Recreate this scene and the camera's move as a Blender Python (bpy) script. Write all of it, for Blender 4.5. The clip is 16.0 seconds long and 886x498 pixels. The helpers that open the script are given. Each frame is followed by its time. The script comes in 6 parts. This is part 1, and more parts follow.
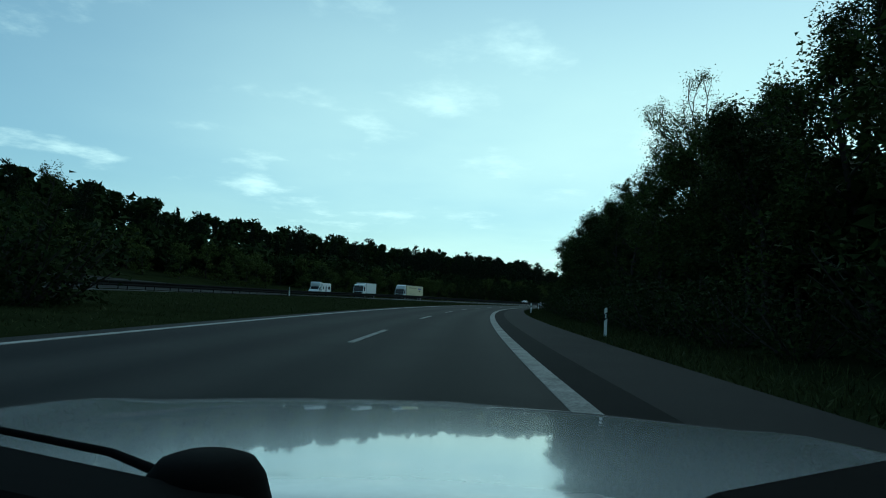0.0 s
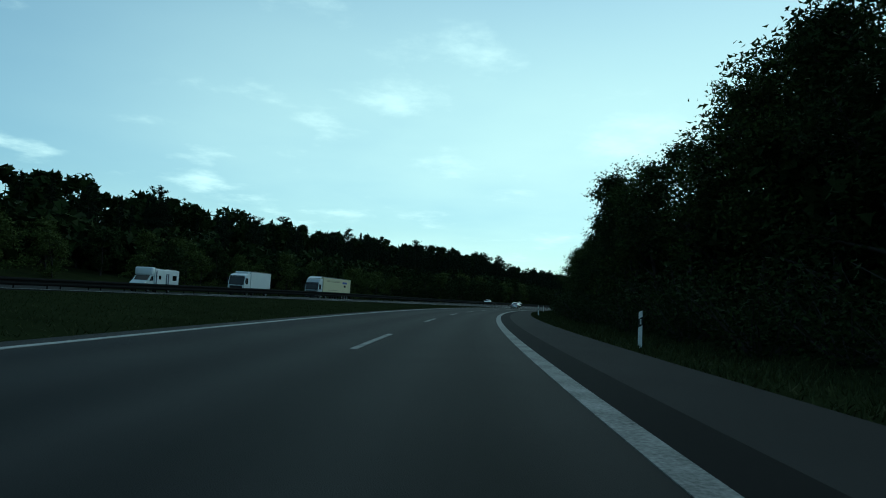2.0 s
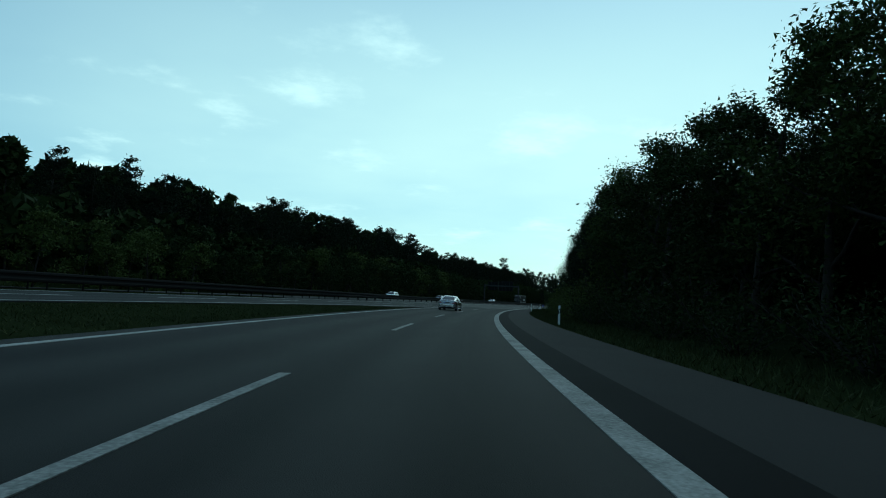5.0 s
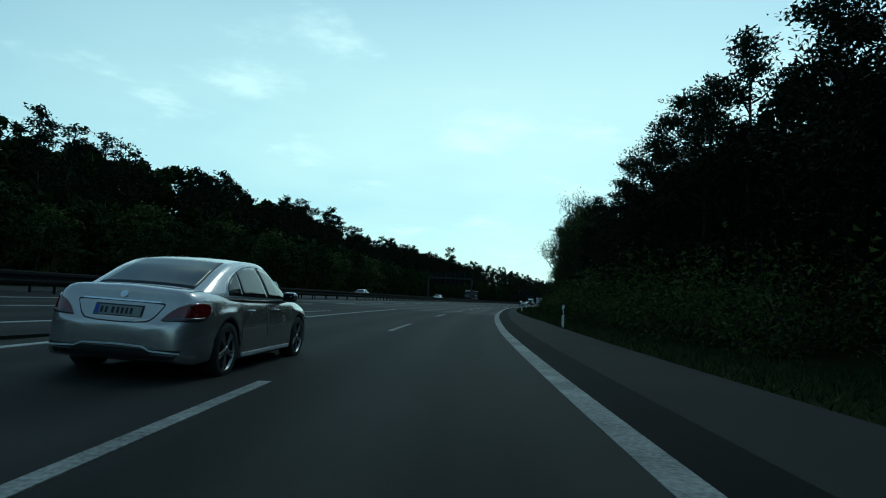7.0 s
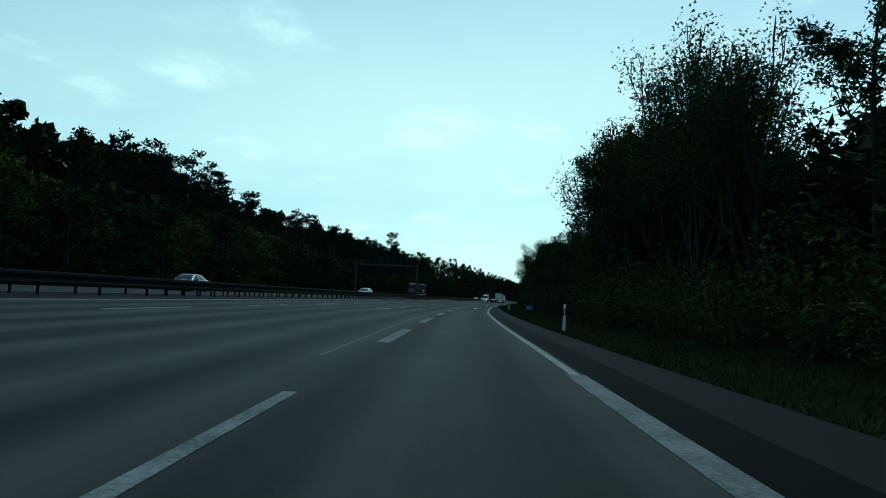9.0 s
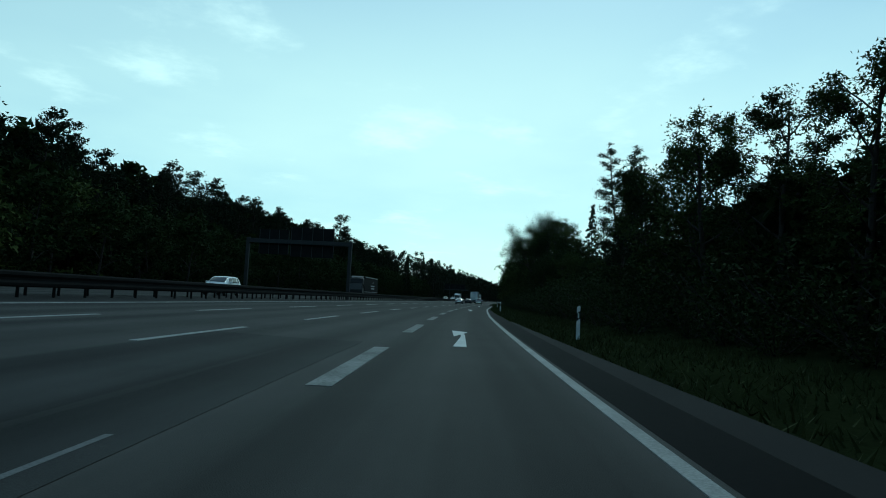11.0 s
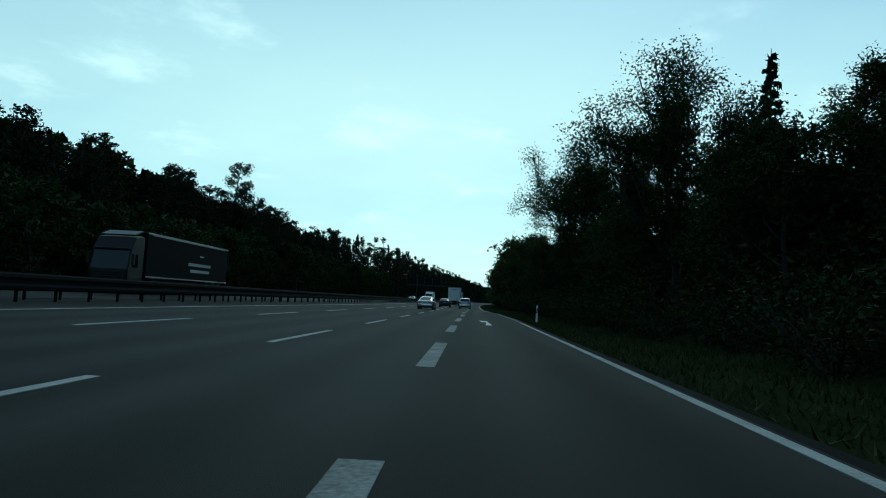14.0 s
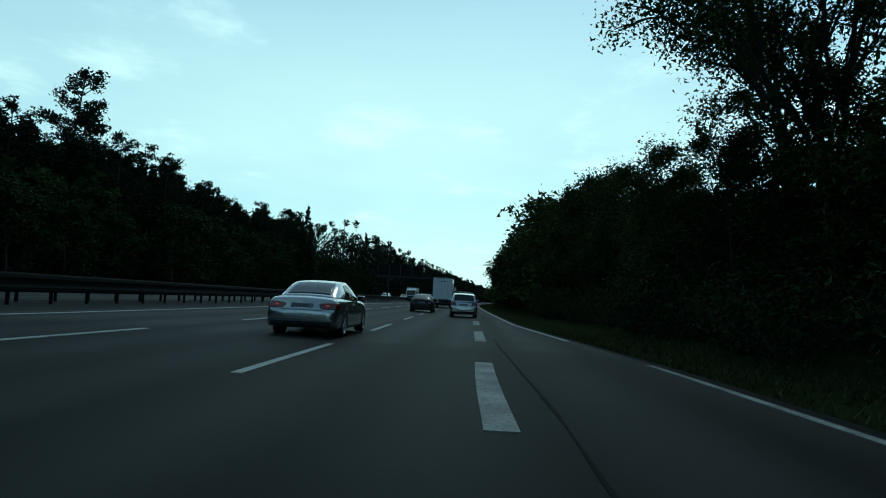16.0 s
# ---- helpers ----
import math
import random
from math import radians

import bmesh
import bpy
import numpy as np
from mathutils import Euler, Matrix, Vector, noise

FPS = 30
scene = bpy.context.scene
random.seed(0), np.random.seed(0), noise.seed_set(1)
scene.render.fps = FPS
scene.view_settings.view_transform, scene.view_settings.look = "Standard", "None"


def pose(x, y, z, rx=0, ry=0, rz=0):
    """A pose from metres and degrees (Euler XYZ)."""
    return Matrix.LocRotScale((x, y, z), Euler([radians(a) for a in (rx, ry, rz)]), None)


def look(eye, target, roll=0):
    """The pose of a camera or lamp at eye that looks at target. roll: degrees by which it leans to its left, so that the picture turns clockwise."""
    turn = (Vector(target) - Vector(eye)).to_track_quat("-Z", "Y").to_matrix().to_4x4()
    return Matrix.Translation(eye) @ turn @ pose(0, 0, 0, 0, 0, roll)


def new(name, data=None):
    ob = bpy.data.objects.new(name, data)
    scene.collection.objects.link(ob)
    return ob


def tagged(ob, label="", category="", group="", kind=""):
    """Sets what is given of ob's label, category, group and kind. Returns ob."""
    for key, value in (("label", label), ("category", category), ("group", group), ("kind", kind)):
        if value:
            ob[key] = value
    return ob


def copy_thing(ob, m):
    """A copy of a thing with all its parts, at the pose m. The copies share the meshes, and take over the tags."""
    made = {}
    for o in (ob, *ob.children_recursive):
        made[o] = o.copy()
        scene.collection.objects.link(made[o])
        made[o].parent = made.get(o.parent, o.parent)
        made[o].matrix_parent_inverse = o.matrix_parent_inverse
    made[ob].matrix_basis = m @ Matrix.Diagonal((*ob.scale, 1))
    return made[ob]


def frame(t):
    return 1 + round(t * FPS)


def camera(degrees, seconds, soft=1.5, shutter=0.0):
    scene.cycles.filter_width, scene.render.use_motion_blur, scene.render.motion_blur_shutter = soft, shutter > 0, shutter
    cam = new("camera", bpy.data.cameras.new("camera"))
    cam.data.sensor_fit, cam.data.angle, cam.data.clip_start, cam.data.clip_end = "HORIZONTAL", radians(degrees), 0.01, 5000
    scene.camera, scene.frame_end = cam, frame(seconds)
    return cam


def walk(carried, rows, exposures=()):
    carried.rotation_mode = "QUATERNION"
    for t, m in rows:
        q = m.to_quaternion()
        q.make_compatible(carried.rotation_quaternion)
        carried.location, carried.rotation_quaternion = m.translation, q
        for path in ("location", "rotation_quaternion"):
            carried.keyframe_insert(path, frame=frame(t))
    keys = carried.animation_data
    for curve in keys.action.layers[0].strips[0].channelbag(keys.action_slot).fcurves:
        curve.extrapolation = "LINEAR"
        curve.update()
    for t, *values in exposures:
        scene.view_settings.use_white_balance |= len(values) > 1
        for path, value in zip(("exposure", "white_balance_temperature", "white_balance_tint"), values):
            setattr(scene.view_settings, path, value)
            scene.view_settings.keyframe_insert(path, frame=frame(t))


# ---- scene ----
# ------------------------------------------------------------ path and camera
# Headings of the drive, whole degrees of turn at each second, and the speed in m/s.
HEADING = [0, -2.17, -4.39, -6.78, -9.33, -11.97, -14.61, -17.13, -19.43,
           -21.44, -23.1, -24.4, -25.39, -26.11, -26.66, -27.13, -27.63]
SPEED_T, SPEED_V = [0, 8, 12, 16], [27.6, 27.4, 26.8, 25.8]
EYE_Z, TILT, LEAN, AIM = 1.038, 4.45, -2.86, 1.2

turn_poly = np.polyfit(range(17), HEADING, 6)
_t = np.linspace(0, 16, 1601)
_v = np.interp(_t, SPEED_T, SPEED_V)
_s = np.concatenate([[0], np.cumsum((_v[1:] + _v[:-1]) / 2 * 0.01)])
_h = np.polyval(turn_poly, _t) - np.polyval(turn_poly, 0)

# The line of the drive, one station a metre, carried on before and after it.
S0, S1 = -1500, 3000
stations = np.arange(S0, S1 + 1)
head_s = np.interp(stations, _s, _h)
head_s = head_s + np.where(stations < 0, np.minimum(-stations, 150) * 0.075, 0)
head_s = head_s - np.where(stations > _s[-1], np.minimum(stations - _s[-1], 500) * 0.012, 0)
_hr = np.radians((head_s[1:] + head_s[:-1]) / 2)
line_x = np.concatenate([[0], np.cumsum(-np.sin(_hr))])
line_y = np.concatenate([[0], np.cumsum(np.cos(_hr))])
line_x, line_y = line_x - line_x[-S0], line_y - line_y[-S0]


def bend(xs, ys):
    """A function that runs through the given points in straight pieces."""
    return lambda s: float(np.interp(s, xs, ys))


def along(s):
    """Heading of the road at s metres, in degrees."""
    return float(np.interp(s, stations, head_s))


def plan(s, u):
    """Place in the plan, s metres along the drive and u metres to its right."""
    a = radians(along(s))
    return (float(np.interp(s, stations, line_x)) + u * math.cos(a),
            float(np.interp(s, stations, line_y)) + u * math.sin(a))


def rise(s, u):
    """Height of the land: level under the lanes, banked up to the far carriageway."""
    left = bend([-400, -140, -90, -58, -44, -34, -26, -20, -13, -3, 5.2, 7.0, 9.0, 14, 24, 40, 60, 200],
                [16.0, 13.0, 8.0, 3.0, 0.42, 0.26, 0.55, 0.45, 0.3, 0, 0, -0.12, 0.1, 0.8, 3.0, 8.0, 13.0, 15.0])
    return left(u)


def place(s, u, up=0.0, turn=0.0):
    """Pose on the ground at (s, u), facing along the road."""
    x, y = plan(s, u)
    return pose(x, y, rise(s, u) + up, 0, 0, along(s) + turn)


cam = camera(68.58, 16.0, soft=1.0)
# Small swings about the line of travel: seconds, yaw in degrees, metres to the right, nod in degrees.
SWING = [(0, -0.24, 0.12, -0.06), (0.5, -0.27, 0.05, -0.12), (1, -0.25, -0.01, -0.09), (1.5, -0.32, -0.02, -0.09), (2, -0.19, -0.10, 0.10), (2.5, -0.21, -0.15, -0.11), (3, -0.96, -0.14, -0.08),
         (3.5, -1.03, -0.19, -0.15), (4, -0.56, -0.07, -0.03), (5.2, -0.45, 0.00, -0.02), (6.5, -0.21, 0.07, -0.01), (7, -0.32, 0.02, -0.07), (7.5, -0.65, -0.10, 0.00), (8, -0.28, -0.11, -0.05),
         (8.5, -0.21, -0.08, -0.04), (9, -0.60, -0.07, -0.18), (9.5, -0.43, 0.12, -0.13), (10, -0.28, 0.16, -0.14), (11.2, -0.38, 0.10, -0.06), (12.5, -0.47, 0.04, 0.00), (13, -0.62, 0.00, 0.12),
         (13.5, -0.34, 0.00, 0.00), (14, -0.29, 0.00, 0.09), (14.5, -0.51, 0.00, 0.04), (15, -0.51, 0.00, 0.11), (15.5, -0.22, 0.00, 0.06), (16, -0.09, 0.00, 0.04)]
rows = []
for t, dyaw, side, nod in SWING:
    s = float(np.interp(t, _t, _s))
    x, y = plan(s, side)
    rows.append((t, pose(x, y, EYE_Z, 90 + TILT + nod, LEAN, along(s) + AIM + dyaw)))
walk(cam, rows, [(0, 0.22, 5200, -23), (16, 0.22, 5200, -23)])

# ------------------------------------------------------------ sky and light
world = bpy.data.worlds.new("sky")
scene.world = world
world.use_nodes = True
wn, wl = world.node_tree.nodes, world.node_tree.links
wn.clear()
sky = wn.new("ShaderNodeTexSky")
sky.sky_type, sky.sun_disc = "NISHITA", False
SUN_EL, SUN_AZ = 50, 38   # degrees up, and clockwise from the start's heading
sky.sun_elevation, sky.sun_rotation = radians(SUN_EL), radians(SUN_AZ)
sky.air_density, sky.dust_density, sky.ozone_density = 1.0, 0.6, 1.0
co = wn.new("ShaderNodeTexCoord")
sep = wn.new("ShaderNodeSeparateXYZ")
wl.new(co.outputs["Generated"], sep.inputs[0])
up = wn.new("ShaderNodeMath"); up.operation = "ADD"; up.inputs[1].default_value = 0.12
wl.new(sep.outputs["Z"], up.inputs[0])
dv = wn.new("ShaderNodeVectorMath"); dv.operation = "DIVIDE"
cmb = wn.new("ShaderNodeCombineXYZ")
for k in range(3):
    wl.new(up.outputs[0], cmb.inputs[k])
wl.new(co.outputs["Generated"], dv.inputs[0]); wl.new(cmb.outputs[0], dv.inputs[1])


def cloud_noise(scale, lo, hi, detail=6, rough=0.55):
    n = wn.new("ShaderNodeTexNoise")
    n.inputs["Scale"].default_value, n.inputs["Detail"].default_value = scale, detail
    n.inputs["Roughness"].default_value = rough
    wl.new(dv.outputs[0], n.inputs["Vector"])
    m = wn.new("ShaderNodeMapRange"); m.interpolation_type = "SMOOTHSTEP"
    m.inputs["From Min"].default_value, m.inputs["From Max"].default_value = lo, hi
    wl.new(n.outputs["Fac"], m.inputs["Value"])
    return m.outputs[0]


veil, puffs = cloud_noise(0.5, 0.0, 0.75, 5, 0.5), cloud_noise(1.6, 0.53, 0.75, 8, 0.6)
mix1 = wn.new("ShaderNodeMix"); mix1.data_type = "RGBA"
mix2 = wn.new("ShaderNodeMix"); mix2.data_type = "RGBA"
dim = wn.new("ShaderNodeMath"); dim.operation = "MULTIPLY"; dim.inputs[1].default_value = 0.8
haze = wn.new("ShaderNodeMapRange"); haze.interpolation_type = "SMOOTHSTEP"
haze.inputs["From Min"].default_value, haze.inputs["From Max"].default_value = 0.2, 0.6
haze.inputs["To Min"].default_value, haze.inputs["To Max"].default_value = 1.0, 0.06
wl.new(sep.outputs["Z"], haze.inputs["Value"])
low = wn.new("ShaderNodeMath"); low.operation = "MULTIPLY"
wl.new(veil, low.inputs[0]); wl.new(haze.outputs[0], low.inputs[1])
toward = wn.new("ShaderNodeVectorMath"); toward.operation = "DOT_PRODUCT"
toward.inputs[1].default_value = (math.sin(radians(SUN_AZ)) * 0.9, math.cos(radians(SUN_AZ)) * 0.9, 0.44)
wl.new(co.outputs["Generated"], toward.inputs[0])
glow = wn.new("ShaderNodeMapRange"); glow.interpolation_type = "SMOOTHSTEP"
glow.inputs["From Min"].default_value, glow.inputs["From Max"].default_value = 0.22, 0.95
glow.inputs["To Min"].default_value, glow.inputs["To Max"].default_value = 0.1, 1.0
wl.new(toward.outputs["Value"], glow.inputs["Value"])
lit = wn.new("ShaderNodeMath"); lit.operation = "MULTIPLY"
wl.new(low.outputs[0], lit.inputs[0]); wl.new(glow.outputs[0], lit.inputs[1])
wl.new(lit.outputs[0], dim.inputs[0]); wl.new(dim.outputs[0], mix1.inputs["Factor"])
thin = wn.new("ShaderNodeMix"); thin.data_type = "RGBA"; thin.inputs["Factor"].default_value = 0.22
wl.new(sky.outputs[0], thin.inputs["A"]); thin.inputs["B"].default_value = (2.6, 3.2, 3.0, 1)
wl.new(thin.outputs["Result"], mix1.inputs["A"]); mix1.inputs["B"].default_value = (8.3, 8.95, 8.2, 1)
dim2 = wn.new("ShaderNodeMath"); dim2.operation = "MULTIPLY"; dim2.inputs[1].default_value = 0.55
wl.new(puffs, dim2.inputs[0]); wl.new(dim2.outputs[0], mix2.inputs["Factor"])
wl.new(mix1.outputs["Result"], mix2.inputs["A"]); mix2.inputs["B"].default_value = (10.5, 10.8, 10.2, 1)
bg = wn.new("ShaderNodeBackground"); bg.inputs["Strength"].default_value = 0.1
wo = wn.new("ShaderNodeOutputWorld")
wl.new(mix2.outputs["Result"], bg.inputs["Color"]); wl.new(bg.outputs[0], wo.inputs["Surface"])

sun_data = bpy.data.lights.new("sun", "SUN")
sun_data.energy, sun_data.angle, sun_data.color = 0.35, radians(14), (1.0, 0.95, 0.86)
sun = new("sun", sun_data)
_az, _el = radians(SUN_AZ), radians(SUN_EL)
sun.matrix_world = look((0, 0, 60), (-math.sin(_az) * math.cos(_el) * 50, -math.cos(_az) * math.cos(_el) * 50, 60 - math.sin(_el) * 50))


# ------------------------------------------------------------ materials
def material(name, color, rough=0.6, metal=0.0, spec=0.5, vary=0.25, scale=3.0, fine=60.0, bump=0.0, per="none", alt=None, coat=0.0):
    """Principled surface with variation at two scales, and relief. per: island or object for a tint piece by piece."""
    m = bpy.data.materials.new(name)
    m.use_nodes = True
    n, l = m.node_tree.nodes, m.node_tree.links
    b = n["Principled BSDF"]
    b.inputs["Roughness"].default_value, b.inputs["Metallic"].default_value = rough, metal
    b.inputs["Specular IOR Level"].default_value, b.inputs["Coat Weight"].default_value = spec, coat
    c = n.new("ShaderNodeTexCoord")
    big, small = n.new("ShaderNodeTexNoise"), n.new("ShaderNodeTexNoise")
    for x, sc in ((big, scale), (small, fine)):
        x.inputs["Scale"].default_value, x.inputs["Detail"].default_value = sc, 5
        l.new(c.outputs["Object"], x.inputs["Vector"])
    add = n.new("ShaderNodeMath"); add.operation = "ADD"
    l.new(big.outputs["Fac"], add.inputs[0]); l.new(small.outputs["Fac"], add.inputs[1])
    src = add.outputs[0]
    if per != "none":
        info = n.new("ShaderNodeNewGeometry" if per == "island" else "ShaderNodeObjectInfo")
        add2 = n.new("ShaderNodeMath"); add2.operation = "ADD"
        l.new(src, add2.inputs[0]); l.new(info.outputs["Random Per Island" if per == "island" else "Random"], add2.inputs[1])
        half = n.new("ShaderNodeMath"); half.operation = "MULTIPLY"; half.inputs[1].default_value = 0.667
        l.new(add2.outputs[0], half.inputs[0]); src = half.outputs[0]
    rng = n.new("ShaderNodeMapRange")
    rng.inputs["From Min"].default_value, rng.inputs["From Max"].default_value = 0.55, 1.45
    l.new(src, rng.inputs["Value"])
    mx = n.new("ShaderNodeMix"); mx.data_type = "RGBA"
    mx.inputs["A"].default_value = tuple(k * (1 - vary) for k in color) + (1,)
    mx.inputs["B"].default_value = tuple(alt or [min(1, k * (1 + vary)) for k in color]) + (1,)
    l.new(rng.outputs[0], mx.inputs["Factor"]); l.new(mx.outputs["Result"], b.inputs["Base Color"])
    if bump:
        bp = n.new("ShaderNodeBump"); bp.inputs["Strength"].default_value, bp.inputs["Distance"].default_value = bump, 0.01
        l.new(small.outputs["Fac"], bp.inputs["Height"]); l.new(bp.outputs[0], b.inputs["Normal"])
    return m


def leaf_material(name, color, alt):
    m = material(name, color, 0.8, 0, 0.05, 0.45, 0.5, 6.0, 0, "island", alt)
    n, l = m.node_tree.nodes, m.node_tree.links
    b, out = n["Principled BSDF"], n["Material Output"]
    tr = n.new("ShaderNodeBsdfTranslucent")
    col = b.inputs["Base Color"].links[0].from_socket
    l.new(col, tr.inputs["Color"])
    ms = n.new("ShaderNodeMixShader"); ms.inputs[0].default_value = 0.08
    l.new(b.outputs[0], ms.inputs[1]); l.new(tr.outputs[0], ms.inputs[2]); l.new(ms.outputs[0], out.inputs["Surface"])
    return m


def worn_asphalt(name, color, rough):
    """Asphalt with wheel tracks and streaks drawn out along the road. Tone by station: paler older asphalt past the
    merge, darker further on, where shade is put into the tone too.
    """
    m = material(name, color, rough, 0, 0.07, 0.35, 0.35, 90, 0.5)
    n, l = m.node_tree.nodes, m.node_tree.links
    b = n["Principled BSDF"]
    a, s = n.new("ShaderNodeAttribute"), n.new("ShaderNodeAttribute")
    a.attribute_name, s.attribute_name = "across", "along"
    sc = n.new("ShaderNodeMath"); sc.operation = "MULTIPLY"; sc.inputs[1].default_value = 0.018
    l.new(s.outputs["Fac"], sc.inputs[0])
    v = n.new("ShaderNodeCombineXYZ")
    l.new(a.outputs["Fac"], v.inputs[0]); l.new(sc.outputs[0], v.inputs[1])
    streak = n.new("ShaderNodeTexNoise"); streak.inputs["Scale"].default_value, streak.inputs["Detail"].default_value = 1.1, 6
    l.new(v.outputs[0], streak.inputs["Vector"])
    tr = n.new("ShaderNodeMath"); tr.operation = "MULTIPLY_ADD"; tr.inputs[1].default_value, tr.inputs[2].default_value = 2 * math.pi / 1.87, -1.4
    l.new(a.outputs["Fac"], tr.inputs[0])
    co_ = n.new("ShaderNodeMath"); co_.operation = "COSINE"; l.new(tr.outputs[0], co_.inputs[0])
    k = n.new("ShaderNodeMath"); k.operation = "MULTIPLY_ADD"; k.inputs[1].default_value = -0.14
    l.new(co_.outputs[0], k.inputs[0]); l.new(streak.outputs["Fac"], k.inputs[2])
    mr = n.new("ShaderNodeMapRange"); mr.inputs["From Min"].default_value, mr.inputs["From Max"].default_value = 0.3, 0.72
    mr.inputs["To Min"].default_value, mr.inputs["To Max"].default_value = 0.5, 1.8
    l.new(k.outputs[0], mr.inputs["Value"])
    mul = n.new("ShaderNodeMix"); mul.data_type, mul.blend_type = "RGBA", "MULTIPLY"; mul.inputs["Factor"].default_value = 1
    l.new(b.inputs["Base Color"].links[0].from_socket, mul.inputs["A"]); l.new(mr.outputs[0], mul.inputs["B"])
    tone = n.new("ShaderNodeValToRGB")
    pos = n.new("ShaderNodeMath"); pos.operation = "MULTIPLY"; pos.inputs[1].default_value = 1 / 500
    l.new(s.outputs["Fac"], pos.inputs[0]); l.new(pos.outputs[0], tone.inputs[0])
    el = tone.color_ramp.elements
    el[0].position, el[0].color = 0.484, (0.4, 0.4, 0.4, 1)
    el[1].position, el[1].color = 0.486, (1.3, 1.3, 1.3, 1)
    # 0.60 to 0.70: slow darkening, a shaded stretch put into the asphalt tone.
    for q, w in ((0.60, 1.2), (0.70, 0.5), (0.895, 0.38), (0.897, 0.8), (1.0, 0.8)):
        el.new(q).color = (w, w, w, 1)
    toned = n.new("ShaderNodeMix"); toned.data_type, toned.blend_type = "RGBA", "MULTIPLY"; toned.inputs["Factor"].default_value = 1
    l.new(mul.outputs["Result"], toned.inputs["A"]); l.new(tone.outputs["Color"], toned.inputs["B"])
    l.new(toned.outputs["Result"], b.inputs["Base Color"])
    rr = n.new("ShaderNodeMapRange"); rr.inputs["To Min"].default_value, rr.inputs["To Max"].default_value = rough - 0.12, rough + 0.1
    l.new(streak.outputs["Fac"], rr.inputs["Value"]); l.new(rr.outputs[0], b.inputs["Roughness"])
    return m


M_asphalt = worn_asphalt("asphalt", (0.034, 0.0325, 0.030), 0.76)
M_shoulder = material("shoulder_asphalt", (0.026, 0.0252, 0.024), 0.88, 0, 0.06, 0.3, 0.4, 80, 0.5)
M_joint = material("bitumen_band", (0.009, 0.0088, 0.0086), 0.9, 0, 0.05, 0.3, 0.6, 70, 0.3)
M_paint = material("road_paint", (0.29, 0.29, 0.275), 0.7, 0, 0.15, 0.45, 1.5, 40, 0.4)
M_bright_paint = material("fresh_road_paint", (0.55, 0.55, 0.53), 0.6, 0, 0.3, 0.2, 2, 45, 0.4)
M_worn_paint = material("worn_road_paint", (0.19, 0.19, 0.18), 0.75, 0, 0.12, 0.8, 1.4, 22, 0.5)
M_grass_ground = material("verge_soil", (0.015, 0.019, 0.008), 0.95, 0, 0.0, 0.5, 0.4, 14, 0.5)
M_grass = leaf_material("grass_blades", (0.022, 0.034, 0.010), (0.05, 0.056, 0.02))
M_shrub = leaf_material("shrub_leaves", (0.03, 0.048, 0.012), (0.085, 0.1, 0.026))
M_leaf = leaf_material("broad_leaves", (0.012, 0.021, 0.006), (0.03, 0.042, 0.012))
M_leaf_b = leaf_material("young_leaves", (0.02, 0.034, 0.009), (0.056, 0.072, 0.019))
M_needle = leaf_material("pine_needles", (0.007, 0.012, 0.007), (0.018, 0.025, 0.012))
M_bark = material("bark", (0.035, 0.03, 0.026), 0.95, 0, 0.1, 0.4, 2, 25, 1.0)
M_steel = material("galvanised_steel", (0.3, 0.3, 0.3), 0.5, 0.8, 0.5, 0.3, 1.5, 30, 0.1)
# Near-black for galvanised steel: the barriers' backlit shade is in the base colour.
M_post_steel = material("dark_steel", (0.010, 0.0098, 0.0095), 0.88, 0.0, 0.07, 0.3, 2, 30, 0.2)
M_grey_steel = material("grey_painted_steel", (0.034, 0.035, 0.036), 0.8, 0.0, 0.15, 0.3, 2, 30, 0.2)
M_white_plastic = material("white_plastic", (0.7, 0.7, 0.68), 0.5, 0, 0.4, 0.12, 5, 40)
M_black_plastic = material("black_plastic", (0.012, 0.012, 0.013), 0.55, 0, 0.35, 0.2, 5, 40)


# ------------------------------------------------------------ mesh helpers
def mesh_of(name, verts, faces, mats, index=None, smooth=False):
    me = bpy.data.meshes.new(name)
    me.from_pydata([tuple(v) for v in verts], [], [tuple(f) for f in faces])
    for m in mats if isinstance(mats, (list, tuple)) else [mats]:
        me.materials.append(m)
    if index is not None:
        me.polygons.foreach_set("material_index", index)
    if smooth:
        me.polygons.foreach_set("use_smooth", [True] * len(me.polygons))
    me.update()
    return me


def child(name, me, parent, label=""):
    ob = new(name, me)
    ob.parent = parent
    return tagged(ob, label) if label else ob


def part(name, bm, mat, parent, label="", smooth=False):
    """One bmesh as one mesh object under a thing or a part."""
    me = bpy.data.meshes.new(name)
    bm.to_mesh(me)
    bm.free()
    me.materials.append(mat)
    if smooth:
        me.polygons.foreach_set("use_smooth", [True] * len(me.polygons))
    return child(name, me, parent, label) if parent else new(name, me)


def add_box(bm, x0, x1, y0, y1, z0, z1, bevel=0.0, m=None):
    g = bmesh.ops.create_cube(bm, size=1)
    vs = g["verts"]
    bmesh.ops.scale(bm, vec=(x1 - x0, y1 - y0, z1 - z0), verts=vs)
    bmesh.ops.translate(bm, vec=((x0 + x1) / 2, (y0 + y1) / 2, (z0 + z1) / 2), verts=vs)
    if bevel:
        es = list({e for v in vs for e in v.link_edges})
        r = bmesh.ops.bevel(bm, geom=es, offset=bevel, segments=2, affect="EDGES", profile=0.5)
        vs = list({v for f in r["faces"] for v in f.verts} | {v for v in vs if v.is_valid})
    if m is not None:
        bmesh.ops.transform(bm, matrix=m, verts=[v for v in vs if v.is_valid])
    return vs


